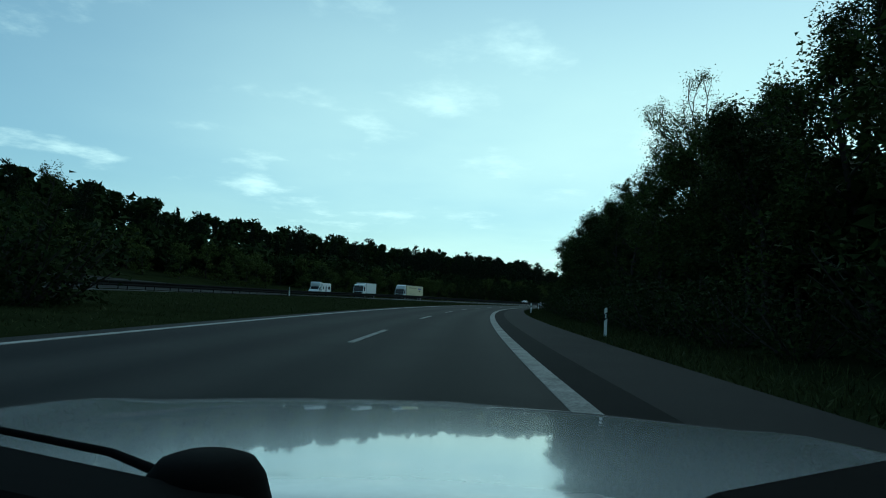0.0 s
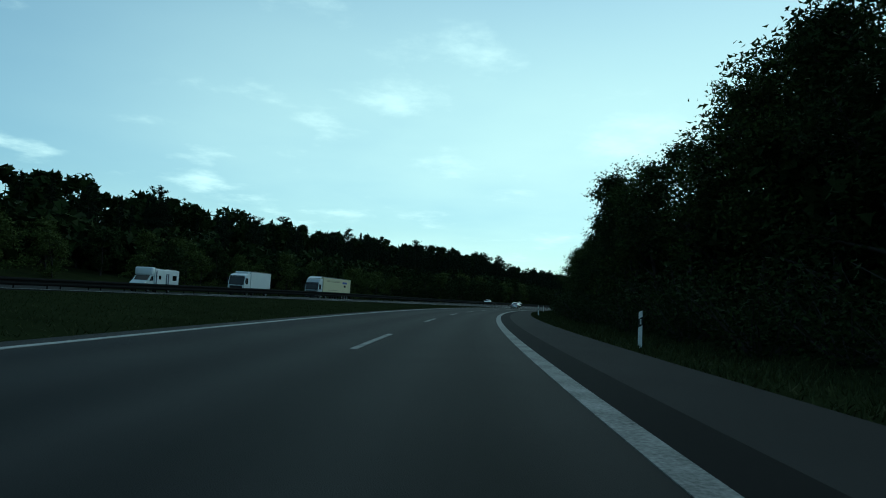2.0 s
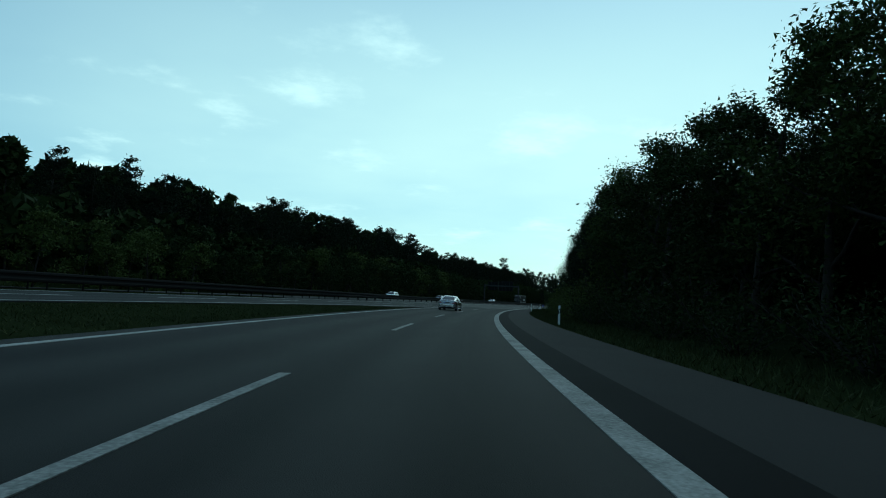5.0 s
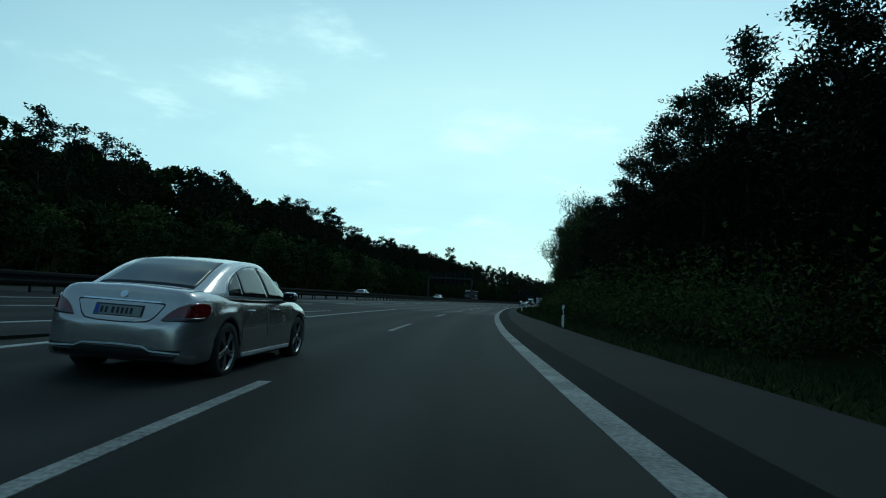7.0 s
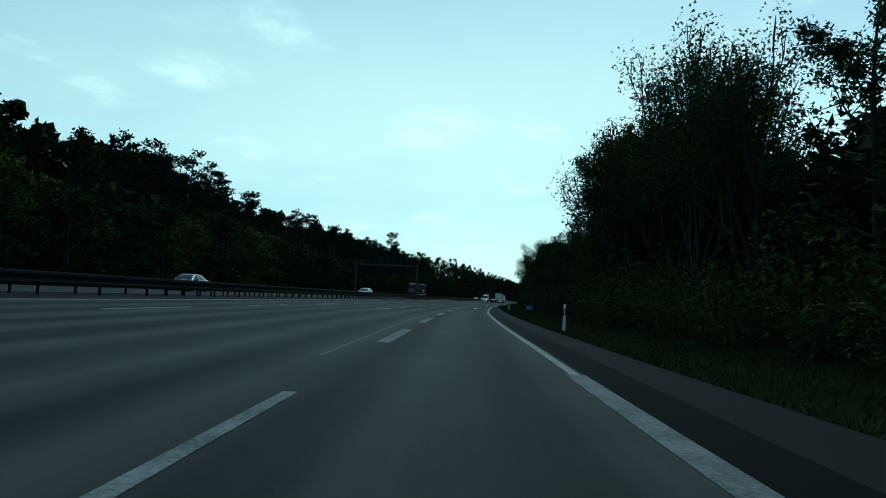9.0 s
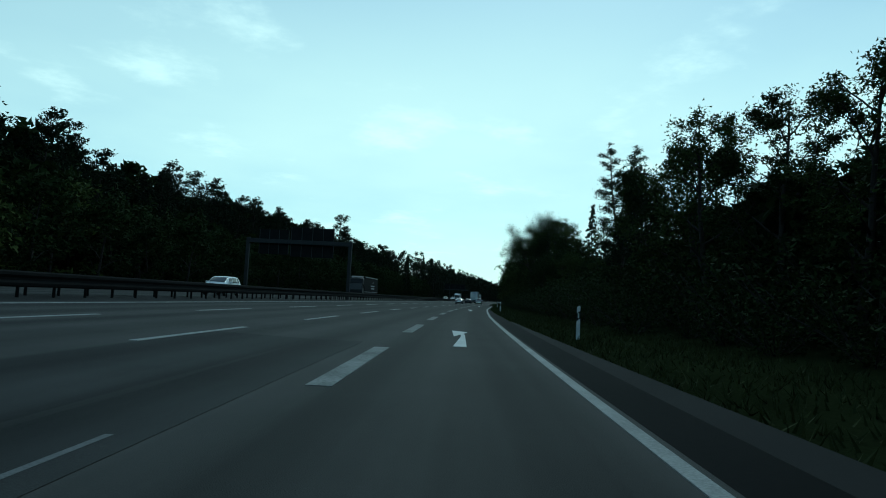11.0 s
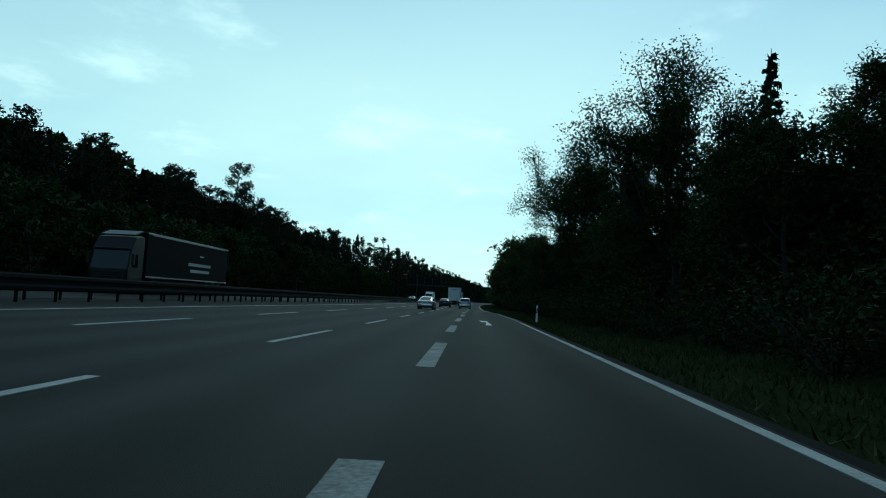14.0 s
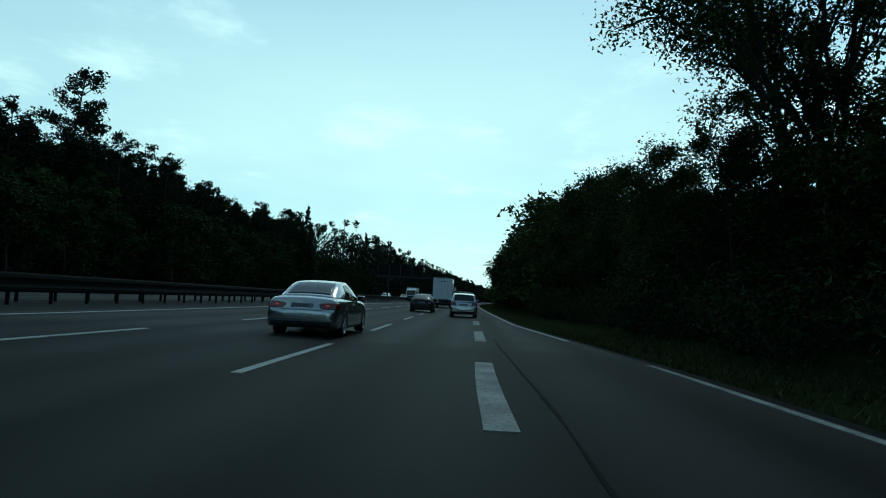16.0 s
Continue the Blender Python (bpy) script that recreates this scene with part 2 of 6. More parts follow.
def box(x0, x1, y0, y1, z0, z1, bevel=0.0, m=None):
    bm = bmesh.new()
    add_box(bm, x0, x1, y0, y1, z0, z1, bevel, m)
    return bm


def cyl(r0, r1, depth, seg=24, m=None, bevel=0.0):
    bm = bmesh.new()
    bmesh.ops.create_cone(bm, cap_ends=True, segments=seg, radius1=r0, radius2=r1, depth=depth)
    if bevel:
        bmesh.ops.bevel(bm, geom=[e for e in bm.edges if abs(e.verts[0].co.z - e.verts[1].co.z) < 1e-5], offset=bevel, segments=2, affect="EDGES", profile=0.5)
    if m is not None:
        bmesh.ops.transform(bm, matrix=m, verts=bm.verts)
    return bm


CROSS = 24   # columns across a carriageway


def ribbon(name, s0, s1, left, right, mat, up=0.0, step=2.0, thick=0.0, parent=None):
    """A band on the ground between the lines left(s) and right(s), following the land."""
    n = max(2, int(math.ceil((s1 - s0) / step)) + 1)
    verts, faces, across, far = [], [], [], []
    wide = abs(right(s0) - left(s0)) > 3
    for s in np.linspace(s0, s1, n):
        a, b = left(s), right(s)
        cols = CROSS if wide else 1
        for j in range(cols + 1):
            u = a + (b - a) * j / cols
            verts.append((*plan(s, u), rise(s, u) + up))
            across.append(u - lane_line(s)); far.append(s)
    w = len(verts) // n
    for i in range(n - 1):
        for j in range(w - 1):
            faces.append((i * w + j, i * w + j + 1, (i + 1) * w + j + 1, (i + 1) * w + j))
    if thick:
        base = len(verts)
        verts += [(x, y, z - thick) for x, y, z in verts]
        across += across; far += far
        for i in range(n - 1):
            for j, d in ((0, 1), (w - 1, -1)):
                q = [i * w + j, (i + 1) * w + j, (i + 1) * w + j + base, i * w + j + base]
                faces.append(q if d > 0 else q[::-1])
        for i, d in ((0, 1), (n - 1, -1)):
            for j in range(w - 1):
                q = [i * w + j, i * w + j + base, i * w + j + 1 + base, i * w + j + 1]
                faces.append(q if d > 0 else q[::-1])
    me = mesh_of(name, verts, faces, mat)
    for key, values in (("across", across), ("along", far)):
        me.attributes.new(key, "FLOAT", "POINT").data.foreach_set("value", values)
    ob = new(name, me)
    ob.parent = parent
    return ob


def flat(v):
    return lambda s: v


def shifted(f, d):
    return lambda s: f(s) + d


# ------------------------------------------------------------ lines of the plan
edge_line = bend([-200, 215, 262, 300, 345, 380, 400, 425, 445, 465, 520, 3000],
                 [1.42, 1.45, 1.8, 1.62, 2.05, 2.6, 3.2, 3.8, 3.72, 2.75, 2.9, 2.9])
lane_line = bend([-200, 215, 262, 295, 345, 360, 385, 405, 415, 421, 428, 442, 451, 480, 520, 3000],
                 [-2.3, -2.1, -1.58, -1.42, -1.18, -1.0, -0.55, -0.12, 0.05, 0.2, 0.36, 0.44, 0.68, 1.2, 1.3, 1.3])
ramp_left = bend([-200, 180, 225, 260], [-6.3, -6.2, -5.9, -5.7])
second_line = bend([200, 290, 350, 377, 410, 450, 3000], [-6.0, -5.55, -4.9, -4.2, -3.3, -2.55, -2.3])
third_line = bend([-200, 0, 50, 100, 150, 215, 290, 350, 410, 450, 3000],
                  [-62, -44, -36, -27.5, -19.5, -11.5, -9.6, -8.8, -7.6, -6.6, -6.2])
main_left = bend([-200, 0, 50, 100, 150, 215, 290, 350, 410, 450, 3000],
                 [-66.5, -48.5, -40.5, -32, -24, -16, -13.8, -12.9, -11.8, -10.8, -10.2])
main_right = bend([-200, 0, 50, 100, 150, 205, 228], [-58, -40, -31.5, -23, -15, -8.2, -6.6])
rail_line = shifted(main_left, -2.0)
asphalt_right = bend([-200, 230, 258, 288, 355, 370, 3000], [4.25, 4.3, 3.6, 3.25, 2.85, 2.9, 3.2])
asphalt_edge = lambda s: max(asphalt_right(s), edge_line(s) + 0.35)


# ------------------------------------------------------------ ground and roads
def ground():
    ss = list(range(-1500, -100, 100)) + list(range(-100, 700, 8)) + list(range(700, 3001, 100))
    us = [-2500, -800, -400, -200, -120, -90, -75, -66, -58, -50, -44, -38, -32, -28, -24, -20, -16, -13, -10, -6, -3, 0, 3, 5.2, 6, 7, 8, 9, 11, 14, 19, 24, 32, 40, 60, 120, 250]
    verts = [(*plan(s, u), rise(s, u) - 0.05) for s in ss for u in us]
    w = len(us)
    faces = [(i * w + j, i * w + j + 1, (i + 1) * w + j + 1, (i + 1) * w + j) for i in range(len(ss) - 1) for j in range(w - 1)]
    return tagged(new("ground", mesh_of("ground", verts, faces, M_grass_ground)), "dark grassy soil along the motorway and under the woods", "ground", kind="structure")


ground()
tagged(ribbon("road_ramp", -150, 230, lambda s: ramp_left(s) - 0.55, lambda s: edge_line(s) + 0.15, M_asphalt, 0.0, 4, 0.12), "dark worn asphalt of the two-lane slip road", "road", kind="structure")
nose = bend([190, 206], [0, 1])
approach_right = lambda s: main_right(s) + nose(s) * max(0.0, ramp_left(s) - 0.552 - main_right(s))
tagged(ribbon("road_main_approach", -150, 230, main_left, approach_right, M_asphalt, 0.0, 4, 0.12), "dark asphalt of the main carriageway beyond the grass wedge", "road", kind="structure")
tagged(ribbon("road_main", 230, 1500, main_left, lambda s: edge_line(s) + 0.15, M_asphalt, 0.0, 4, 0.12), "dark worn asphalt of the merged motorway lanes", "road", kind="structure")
tagged(ribbon("road_joint_band", -150, 1500, lambda s: edge_line(s) + 0.15, lambda s: min(edge_line(s) + 0.85, asphalt_edge(s)), M_joint, 0.0, 4, 0.12), "black bitumen band beside the edge line", "road", kind="structure")
tagged(ribbon("road_shoulder", -150, 336, lambda s: edge_line(s) + 0.85, lambda s: max(asphalt_right(s), edge_line(s) + 0.9), M_shoulder, 0.0, 4, 0.12), "paler grey asphalt hard shoulder", "road", kind="structure")
oncoming_right = shifted(main_left, -4.0)
tagged(ribbon("road_median", 200, 1500, oncoming_right, main_left, M_shoulder, -0.012, 4, 0.1), "grey paved strip under the crash barriers", "median strip", kind="structure")
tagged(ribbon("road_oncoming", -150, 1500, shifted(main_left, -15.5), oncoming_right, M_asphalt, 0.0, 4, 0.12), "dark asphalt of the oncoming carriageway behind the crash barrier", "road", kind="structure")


def line(label, s0, s1, f, width, mat=None):
    ob = ribbon("road_marking", s0, s1, shifted(f, -width / 2), shifted(f, width / 2), mat or M_paint, 0.009, 2.0, 0.012)
    return tagged(ob, label, "road marking", kind="structure")


line("broad worn white edge line on the slip road", -120, 257, edge_line, 0.30, M_worn_paint)
line("white edge line of the merging lane", 257, 418, edge_line, 0.15)
line("worn white edge line at the end of the merging lane", 418, 446, edge_line, 0.13, M_worn_paint)
line("white edge line beyond the end of the merging lane", 453, 1500, edge_line, 0.13)
line("white left edge line of the slip road", -120, 240, ramp_left, 0.15)
line("white left edge line of the main carriageway", -120, 1500, shifted(main_left, 0.6), 0.15)
line("white edge line of the main carriageway beside the wedge", -120, 226, shifted(main_right, -0.4), 0.15)
for k in range(-3, 14):
    line("worn white lane dash on the slip road", 14 + 18 * k, 20 + 18 * k, lane_line, 0.15, M_worn_paint)
for k in range(0, 20):
    line("broad white dash of the merging lane", 261.5 + 11.83 * k, 267.4 + 11.83 * k, lane_line, 0.30, M_worn_paint)
for k in range(0, 50):
    line("white lane dash of the motorway", 289 + 11.75 * k, 294.6 + 11.75 * k, second_line, 0.15)
for k in range(-26, 60):
    line("white lane dash of the main carriageway", 207 + 11.75 * k, 212.6 + 11.75 * k, third_line, 0.15)


# ------------------------------------------------------------ woods
def card_mesh(name, centres, size, rng, mat, slim=0.55, droop=0.0, out=None, corners=4):
    """Leaves as small folded blades, one at each centre, turned every way."""
    n = len(centres)
    d = rng.normal(size=(n, 3)); d[:, 2] = d[:, 2] * 0.6 - droop
    if out is not None:
        d += out
    d /= np.linalg.norm(d, axis=1, keepdims=True) + 1e-9
    e = np.cross(d, rng.normal(size=(n, 3))); e /= np.linalg.norm(e, axis=1, keepdims=True) + 1e-9
    f = np.cross(d, e)
    ln = (size * rng.uniform(0.6, 1.35, n))[:, None]
    w = ln * slim * 0.5
    v = np.empty((n, 4, 3))
    v[:, 0] = centres - d * ln * 0.5
    v[:, 1] = centres + e * w - f * w * 0.35
    v[:, 2] = centres + d * ln * 0.5
    v[:, 3] = centres - e * w - f * w * 0.35
    if corners == 3:
        v = v[:, :3]
        v[:, 0] -= e * w * 1.1
    me = bpy.data.meshes.new(name)
    k = corners
    me.vertices.add(k * n); me.vertices.foreach_set("co", np.ascontiguousarray(v).reshape(-1))
    me.loops.add(k * n); me.loops.foreach_set("vertex_index", np.arange(k * n))
    me.polygons.add(n); me.polygons.foreach_set("loop_start", np.arange(n) * k)
    me.update(calc_edges=True)
    me.materials.append(mat)
    return me


def tube(verts, faces, pts, radii, sides=6):
    """A tapered limb along pts, added to verts and faces."""
    base = len(verts)
    for i, (p, r) in enumerate(zip(pts, radii)):
        d = np.array(pts[min(i + 1, len(pts) - 1)]) - np.array(pts[max(i - 1, 0)])
        d = d / (np.linalg.norm(d) + 1e-9)
        a = np.cross(d, (0.3, 1, 0.1)); a /= np.linalg.norm(a) + 1e-9
        b = np.cross(d, a)
        for k in range(sides):
            q = 2 * math.pi * k / sides
            verts.append(tuple(np.array(p) + r * (math.cos(q) * a + math.sin(q) * b)))
    for i in range(len(pts) - 1):
        for k in range(sides):
            faces.append((base + i * sides + k, base + i * sides + (k + 1) % sides, base + (i + 1) * sides + (k + 1) % sides, base + (i + 1) * sides + k))


def limb(rng, p, d, length, bends=4, lift=0.15, wob=0.25):
    pts = [np.array(p, float)]
    d = np.array(d, float)
    for _ in range(bends):
        d = d + rng.normal(size=3) * wob * 0.5 + np.array((0, 0, lift)) * 0.5
        d /= np.linalg.norm(d)
        pts.append(pts[-1] + d * length / bends)
    return pts


def tree_root(name, label, category="tree"):
    return tagged(new(name), label, category)


def broadleaf(seed, h, spread, leaves, size, mat, label, low=0.22, sides=6, twigs=3, thin=1.0):
    """A deciduous tree: forked trunk, limbs and twigs, with leaves in clumps round the twigs."""
    rng = np.random.default_rng(seed)
    verts, faces, ends = [], [], []
    trunk = limb(rng, (0, 0, -0.3), (0, 0, 1), h * 0.9, 7, 0.2, 0.12)
    r0 = h * 0.017
    tube(verts, faces, trunk, np.linspace(r0, r0 * 0.15, len(trunk)), sides)
    arms = 13 if sides > 5 else 9
    for k in range(arms):
        f = low + (0.95 - low) * (k + rng.uniform(0, 0.8)) / arms
        i = f * (len(trunk) - 1); j = int(i); p = trunk[j] + (trunk[min(j + 1, len(trunk) - 1)] - trunk[j]) * (i - j)
        a = k * 2.4 + rng.uniform(-0.5, 0.5)
        reach = spread * (1.05 - 0.65 * max(0, f - 0.45) / 0.55) * rng.uniform(0.75, 1.15)
        b = limb(rng, p, (math.cos(a), math.sin(a), 0.45 + f * 0.5), reach, 5, 0.12, 0.3)
        tube(verts, faces, b, np.linspace(r0 * (0.5 - 0.3 * f), r0 * 0.06, len(b)), 4 if sides > 5 else 3)
        ends += [b[-1], b[3]]
        for m in range(twigs):
            q = b[2 + m % 3]
            c = limb(rng, q, rng.normal(size=3) + (math.cos(a), math.sin(a), 0.3), reach * rng.uniform(0.3, 0.5), 3, 0.1, 0.35)
            tube(verts, faces, c, np.linspace(r0 * 0.12, r0 * 0.03, len(c)), 4 if sides > 5 else 3)
            ends += [c[-1], c[-2]]
    ends += [trunk[-1], trunk[-2], trunk[-1] + np.array((0, 0, h * 0.05))]
    ends = np.array(ends)
    pick = rng.integers(0, len(ends), leaves)
    rad = rng.uniform(0.55, 1.2, len(ends))[pick] * spread * 0.2 * thin
    cen = ends[pick] + rng.normal(size=(leaves, 3)) * rad[:, None] * (0.62, 0.62, 0.5)
    root = tree_root("tree", label)
    child("trunk", mesh_of("trunk", verts, faces, M_bark, smooth=True), root)
    child("crown", card_mesh("crown", cen, size, rng, mat, 0.62, 0.2, None, 3), root)
    return root


def forked(seed, h, spread, leaves, size, mat, label, clear=0.28, loose=0.4, levels=5, lean=0.1):
    """A deciduous tree whose trunk forks again and again, the leaves in loose sprays along the outer twigs."""
    rng = np.random.default_rng(seed)
    limbs, tips = [], []

    def grow(p, d, length, r, level):
        b = limb(rng, p, d, length, 4 if level < 2 else 3, 0.1 if level < 3 else 0.02, 0.3)
        limbs.append((b, r, level))
        if level >= levels - 2:
            tips.extend([b[-1], b[-2], b[-1] + (b[-1] - b[-2]) * 0.5])
        if level == levels:
            return
        way = b[-1] - b[-2]
        way /= np.linalg.norm(way)
        for k in range(3 if level < 3 else 2):
            at = b[-1] if k < 2 else b[-2]
            side = rng.normal(size=3)
            side -= way * side.dot(way)
            side /= np.linalg.norm(side)
            turn = rng.uniform(0.35, 0.75) if k else rng.uniform(0.1, 0.4)
            grow(at, way + side * turn + np.array((0, 0, 0.08)), length * rng.uniform(0.6, 0.85), r * (0.68 if k else 0.76), level + 1)

    trunk = limb(rng, (0, 0, -0.3), (lean, 0, 1), h * clear, 4, 0.1, 0.1)
    top = trunk[-1]
    for k in range(5):
        a = k * 1.257 + rng.uniform(-0.4, 0.4)
        grow(top - np.array((0, 0, 0.05 * h * (k % 3))), (math.cos(a) * (0.75 if k else 0.1), math.sin(a) * (0.75 if k else 0.1), 1.0), h * 0.22, 0.0085 * h, 1)
    pts = np.array(tips)
    up = (h * 0.985 - top[2]) / max(pts[:, 2].max() - top[2], 0.1)
    wide = spread / np.quantile(np.hypot(pts[:, 0], pts[:, 1]), 0.96)

    def fit(q):
        q = np.array(q, float)
        over = np.maximum(q[..., 2] - top[2], 0)
        q[..., :2] *= wide
        q[..., 2] = np.where(over > 0, top[2] + over * up, q[..., 2])
        return q

    verts, faces = [], []
    tube(verts, faces, list(fit(trunk)), np.linspace(0.019 * h, 0.014 * h, len(trunk)), 8)
    for b, r, level in limbs:
        tube(verts, faces, list(fit(b)), np.linspace(r, r * 0.66, len(b)), 6 if level < 3 else 3)
    ends = fit(pts)
    share = rng.uniform(0.2, 1.0, len(ends)) ** 1.5
    pick = rng.choice(len(ends), leaves, p=share / share.sum())
    cen = ends[pick] + rng.normal(size=(leaves, 3)) * loose * (1, 1, 0.8)
    root = tree_root("tree", label)
    child("trunk", mesh_of("trunk", verts, faces, M_bark, smooth=True), root)
    child("crown", card_mesh("crown", cen, size, rng, mat, 0.75, 0.2, None, 3), root)
    return root


def pine(seed, h, spread, leaves, size, label, bare=0.5, sides=6, tuft=0.23):
    """A Scots pine: tall trunk and an uneven crown of flattened tufts along upswept boughs."""
    rng = np.random.default_rng(seed)
    verts, faces, ends, wide = [], [], [], []
    trunk = limb(rng, (0, 0, -0.3), (0, 0, 1), h, 8, 0.3, 0.07)
    r0 = h * 0.012
    tube(verts, faces, trunk, np.linspace(r0, r0 * 0.2, len(trunk)), sides)
    boughs = 26
    for k in range(boughs):
        f = bare + (0.985 - bare) * (k + rng.uniform(0, 0.9)) / boughs
        i = f * (len(trunk) - 1); j = int(i); p = trunk[j] + (trunk[min(j + 1, len(trunk) - 1)] - trunk[j]) * (i - j)
        a = k * 2.4 + rng.uniform(-0.7, 0.7)
        g = (f - bare) / (1 - bare)
        reach = spread * (0.28 + 0.95 * (1 - g) ** 0.7 * min(1, 0.45 + 2.2 * g)) * rng.uniform(0.55, 1.15)
        b = limb(rng, p, (math.cos(a), math.sin(a), 0.12 + 0.5 * g), reach, 4, 0.12, 0.25)
        tube(verts, faces, b, np.linspace(r0 * 0.3, r0 * 0.06, len(b)), 4 if sides > 5 else 3)
        for q, m in ((b[-1], 0.8), (b[-2], 1.0), (b[-3], 0.9)):
            ends.append(q); wide.append(m * (0.45 + 0.55 * (1 - g)) * rng.uniform(0.7, 1.25))
    for z in (0.0, 0.035 * h):
        ends.append(trunk[-1] + np.array((0, 0, z - 0.01 * h))); wide.append(0.36)
    ends, wide = np.array(ends), np.array(wide)
    pick = rng.choice(len(ends), leaves, p=wide ** 1.6 / (wide ** 1.6).sum())
    off = rng.normal(size=(leaves, 3))
    cen = ends[pick] + off * (wide[pick] * spread * tuft)[:, None] * (1, 1, 0.5)
    root = tree_root("pine_tree", label, "pine tree")
    child("trunk", mesh_of("trunk", verts, faces, M_bark, smooth=True), root)
    child("crown", card_mesh("crown", cen, size, rng, M_needle, 0.5 if sides > 5 else 0.7, -0.3, off * 0.4, 3), root)
    return root


def spruce(seed, h, spread, leaves, size, label):
    """A spruce: straight trunk and a cone of drooping boughs."""
    rng = np.random.default_rng(seed)
    verts, faces, cen = [], [], []
    tube(verts, faces, [np.array((0, 0, z)) for z in (-0.3, h * 0.5, h)], [h * 0.012, h * 0.007, 0.02], 6)
    boughs = 60
    for k in range(boughs):
        f = 0.1 + 0.88 * k / boughs
        a = k * 2.4
        reach = spread * (1.05 - f) * rng.uniform(0.75, 1.15)
        n = int(leaves / boughs * (1.5 - f))
        t = rng.uniform(0.1, 1, n) ** 0.7
        side = rng.normal(size=n) * 0.22 * reach * (1.1 - t)
        cen.append(np.stack([math.cos(a) * t * reach - math.sin(a) * side, math.sin(a) * t * reach + math.cos(a) * side,
                             f * h - t * t * reach * 0.25 + rng.normal(size=n) * 0.1], 1))
    cen = np.concatenate(cen)
    root = tree_root("spruce_tree", label, "spruce tree")
    child("trunk", mesh_of("trunk", verts, faces, M_bark, smooth=True), root)
    child("crown", card_mesh("crown", cen, size, rng, M_needle, 0.85, 0.3, None, 3), root)
    return root


def bush(seed, h, spread, leaves, size, mat, label):
    """A shrub of many stems, leafy down to the ground."""
    rng = np.random.default_rng(seed)
    verts, faces, ends = [], [], []
    for k in range(14):
        a = k * 2.4 + rng.uniform(-0.4, 0.4)
        c = limb(rng, (math.cos(a) * 0.2, math.sin(a) * 0.2, -0.15), (math.cos(a), math.sin(a), rng.uniform(0.5, 1.8)), h * rng.uniform(0.7, 1.0), 4, 0.1, 0.25)
        tube(verts, faces, c, np.linspace(0.035, 0.008, len(c)), 3)
        ends += [(p[0] * spread / h * 1.1, p[1] * spread / h * 1.1, max(p[2], 0.15)) for p in c[1:]]
    ends = np.array(ends)
    pick = rng.integers(0, len(ends), leaves)
    off = rng.normal(size=(leaves, 3)); off /= np.linalg.norm(off, axis=1, keepdims=True)
    cen = ends[pick] + off * (rng.uniform(0.2, 1, leaves) ** 0.6 * h * 0.24)[:, None]
    cen[:, 2] = np.maximum(cen[:, 2], 0.03)
    root = tree_root("bush", label, "bush")
    child("stem", mesh_of("stem", verts, faces, M_bark), root)
    child("foliage", card_mesh("foliage", cen, size, rng, mat, 0.62, 0.1, None, 3), root)
    return root


def set_tree(src, s, u, scale, turn):
    """Stand the first of a kind, or a copy of it, on the ground at (s, u)."""
    x, y = plan(s, u)
    m = pose(x, y, rise(s, u), 0, 0, turn)
    if src.name not in planted:
        planted.add(src.name)
        src.matrix_basis = m @ Matrix.Scale(scale, 4)
        return src
    ob = copy_thing(src, m)
    ob.matrix_basis = m @ Matrix.Scale(scale, 4)
    return ob


planted = set()
pick = random.Random(5)
oaks = [broadleaf(11 + k, 13.5, 4.0, 11000, 0.25, M_leaf if k % 2 else M_leaf_b, "leafy deciduous tree at the edge of the wood", 0.16) for k in range(4)]
open_oaks = [broadleaf(21 + k, 13.5, 4.3, 12500, 0.19, M_leaf if k % 2 else M_leaf_b, "tall deciduous tree with an open crown and bare limbs", 0.14, 6, 6, 0.5) for k in range(3)]
birches = [broadleaf(31 + k, 13, 3.6, 6400, 0.17, M_leaf_b, "tall thinly leaved birch showing its branches", 0.2, 6, 5, 0.55) for k in range(2)]
big_oaks = [forked(45, 18.5, 7.2, 36000, 0.19, M_leaf_b, "spreading old oak with open young foliage", 0.22, 0.5),
            forked(46, 18.0, 6.8, 32000, 0.19, M_leaf, "spreading old oak with open young foliage", 0.25, 0.5)]
open_tree = forked(47, 23.4, 8.6, 30000, 0.19, M_leaf_b, "tall tree with ascending limbs and thin young leaves", 0.34, 0.42)
bare_tree = forked(48, 19.0, 3.4, 1500, 0.16, M_leaf_b, "slender tree almost bare of leaves", 0.4, 0.25, 5, 0.02)
tall_tree = forked(49, 26.0, 4.2, 24000, 0.26, M_leaf, "tall dark densely leaved tree above the wood", 0.2, 0.55, 5, 0.02)
edge_trees = [forked(41 + k, 15.0, 4.4, 6800 + 3000 * k, 0.19, M_leaf_b, "leafy tree with sky showing through its crown" if k else "thinly leaved tree showing its limbs", 0.16, 0.42) for k in range(2)]
near_pines = [pine(51 + k, 15.5, 3.7, 13500, 0.27, "dense dark pine at the roadside", 0.14) for k in range(3)]
tall_pines = [pine(61, 20, 2.7, 8500, 0.27, "tall slender pine with ragged boughs down its trunk", 0.28),
              pine(62, 17, 2.7, 5200, 0.25, "tall pine with a bare trunk and a rounded crown", 0.66)]
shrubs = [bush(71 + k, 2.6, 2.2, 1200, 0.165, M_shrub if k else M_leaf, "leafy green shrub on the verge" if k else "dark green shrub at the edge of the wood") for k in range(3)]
far_pines = [pine(91 + k, 20, 3.9, 4600, 0.43, "tall dark pine across the motorway", 0.3, 5) for k in range(4)]
lone_pines = [pine(65 + k, 18, 3.7, 6000, 0.3, "tall pine with layered open boughs above the wood", 0.4, 5, 0.17) for k in range(3)]
far_spruces = [spruce(97 + k, 19, 3.3, 1900, 0.6, "dark pointed spruce across the motorway") for k in range(2)]
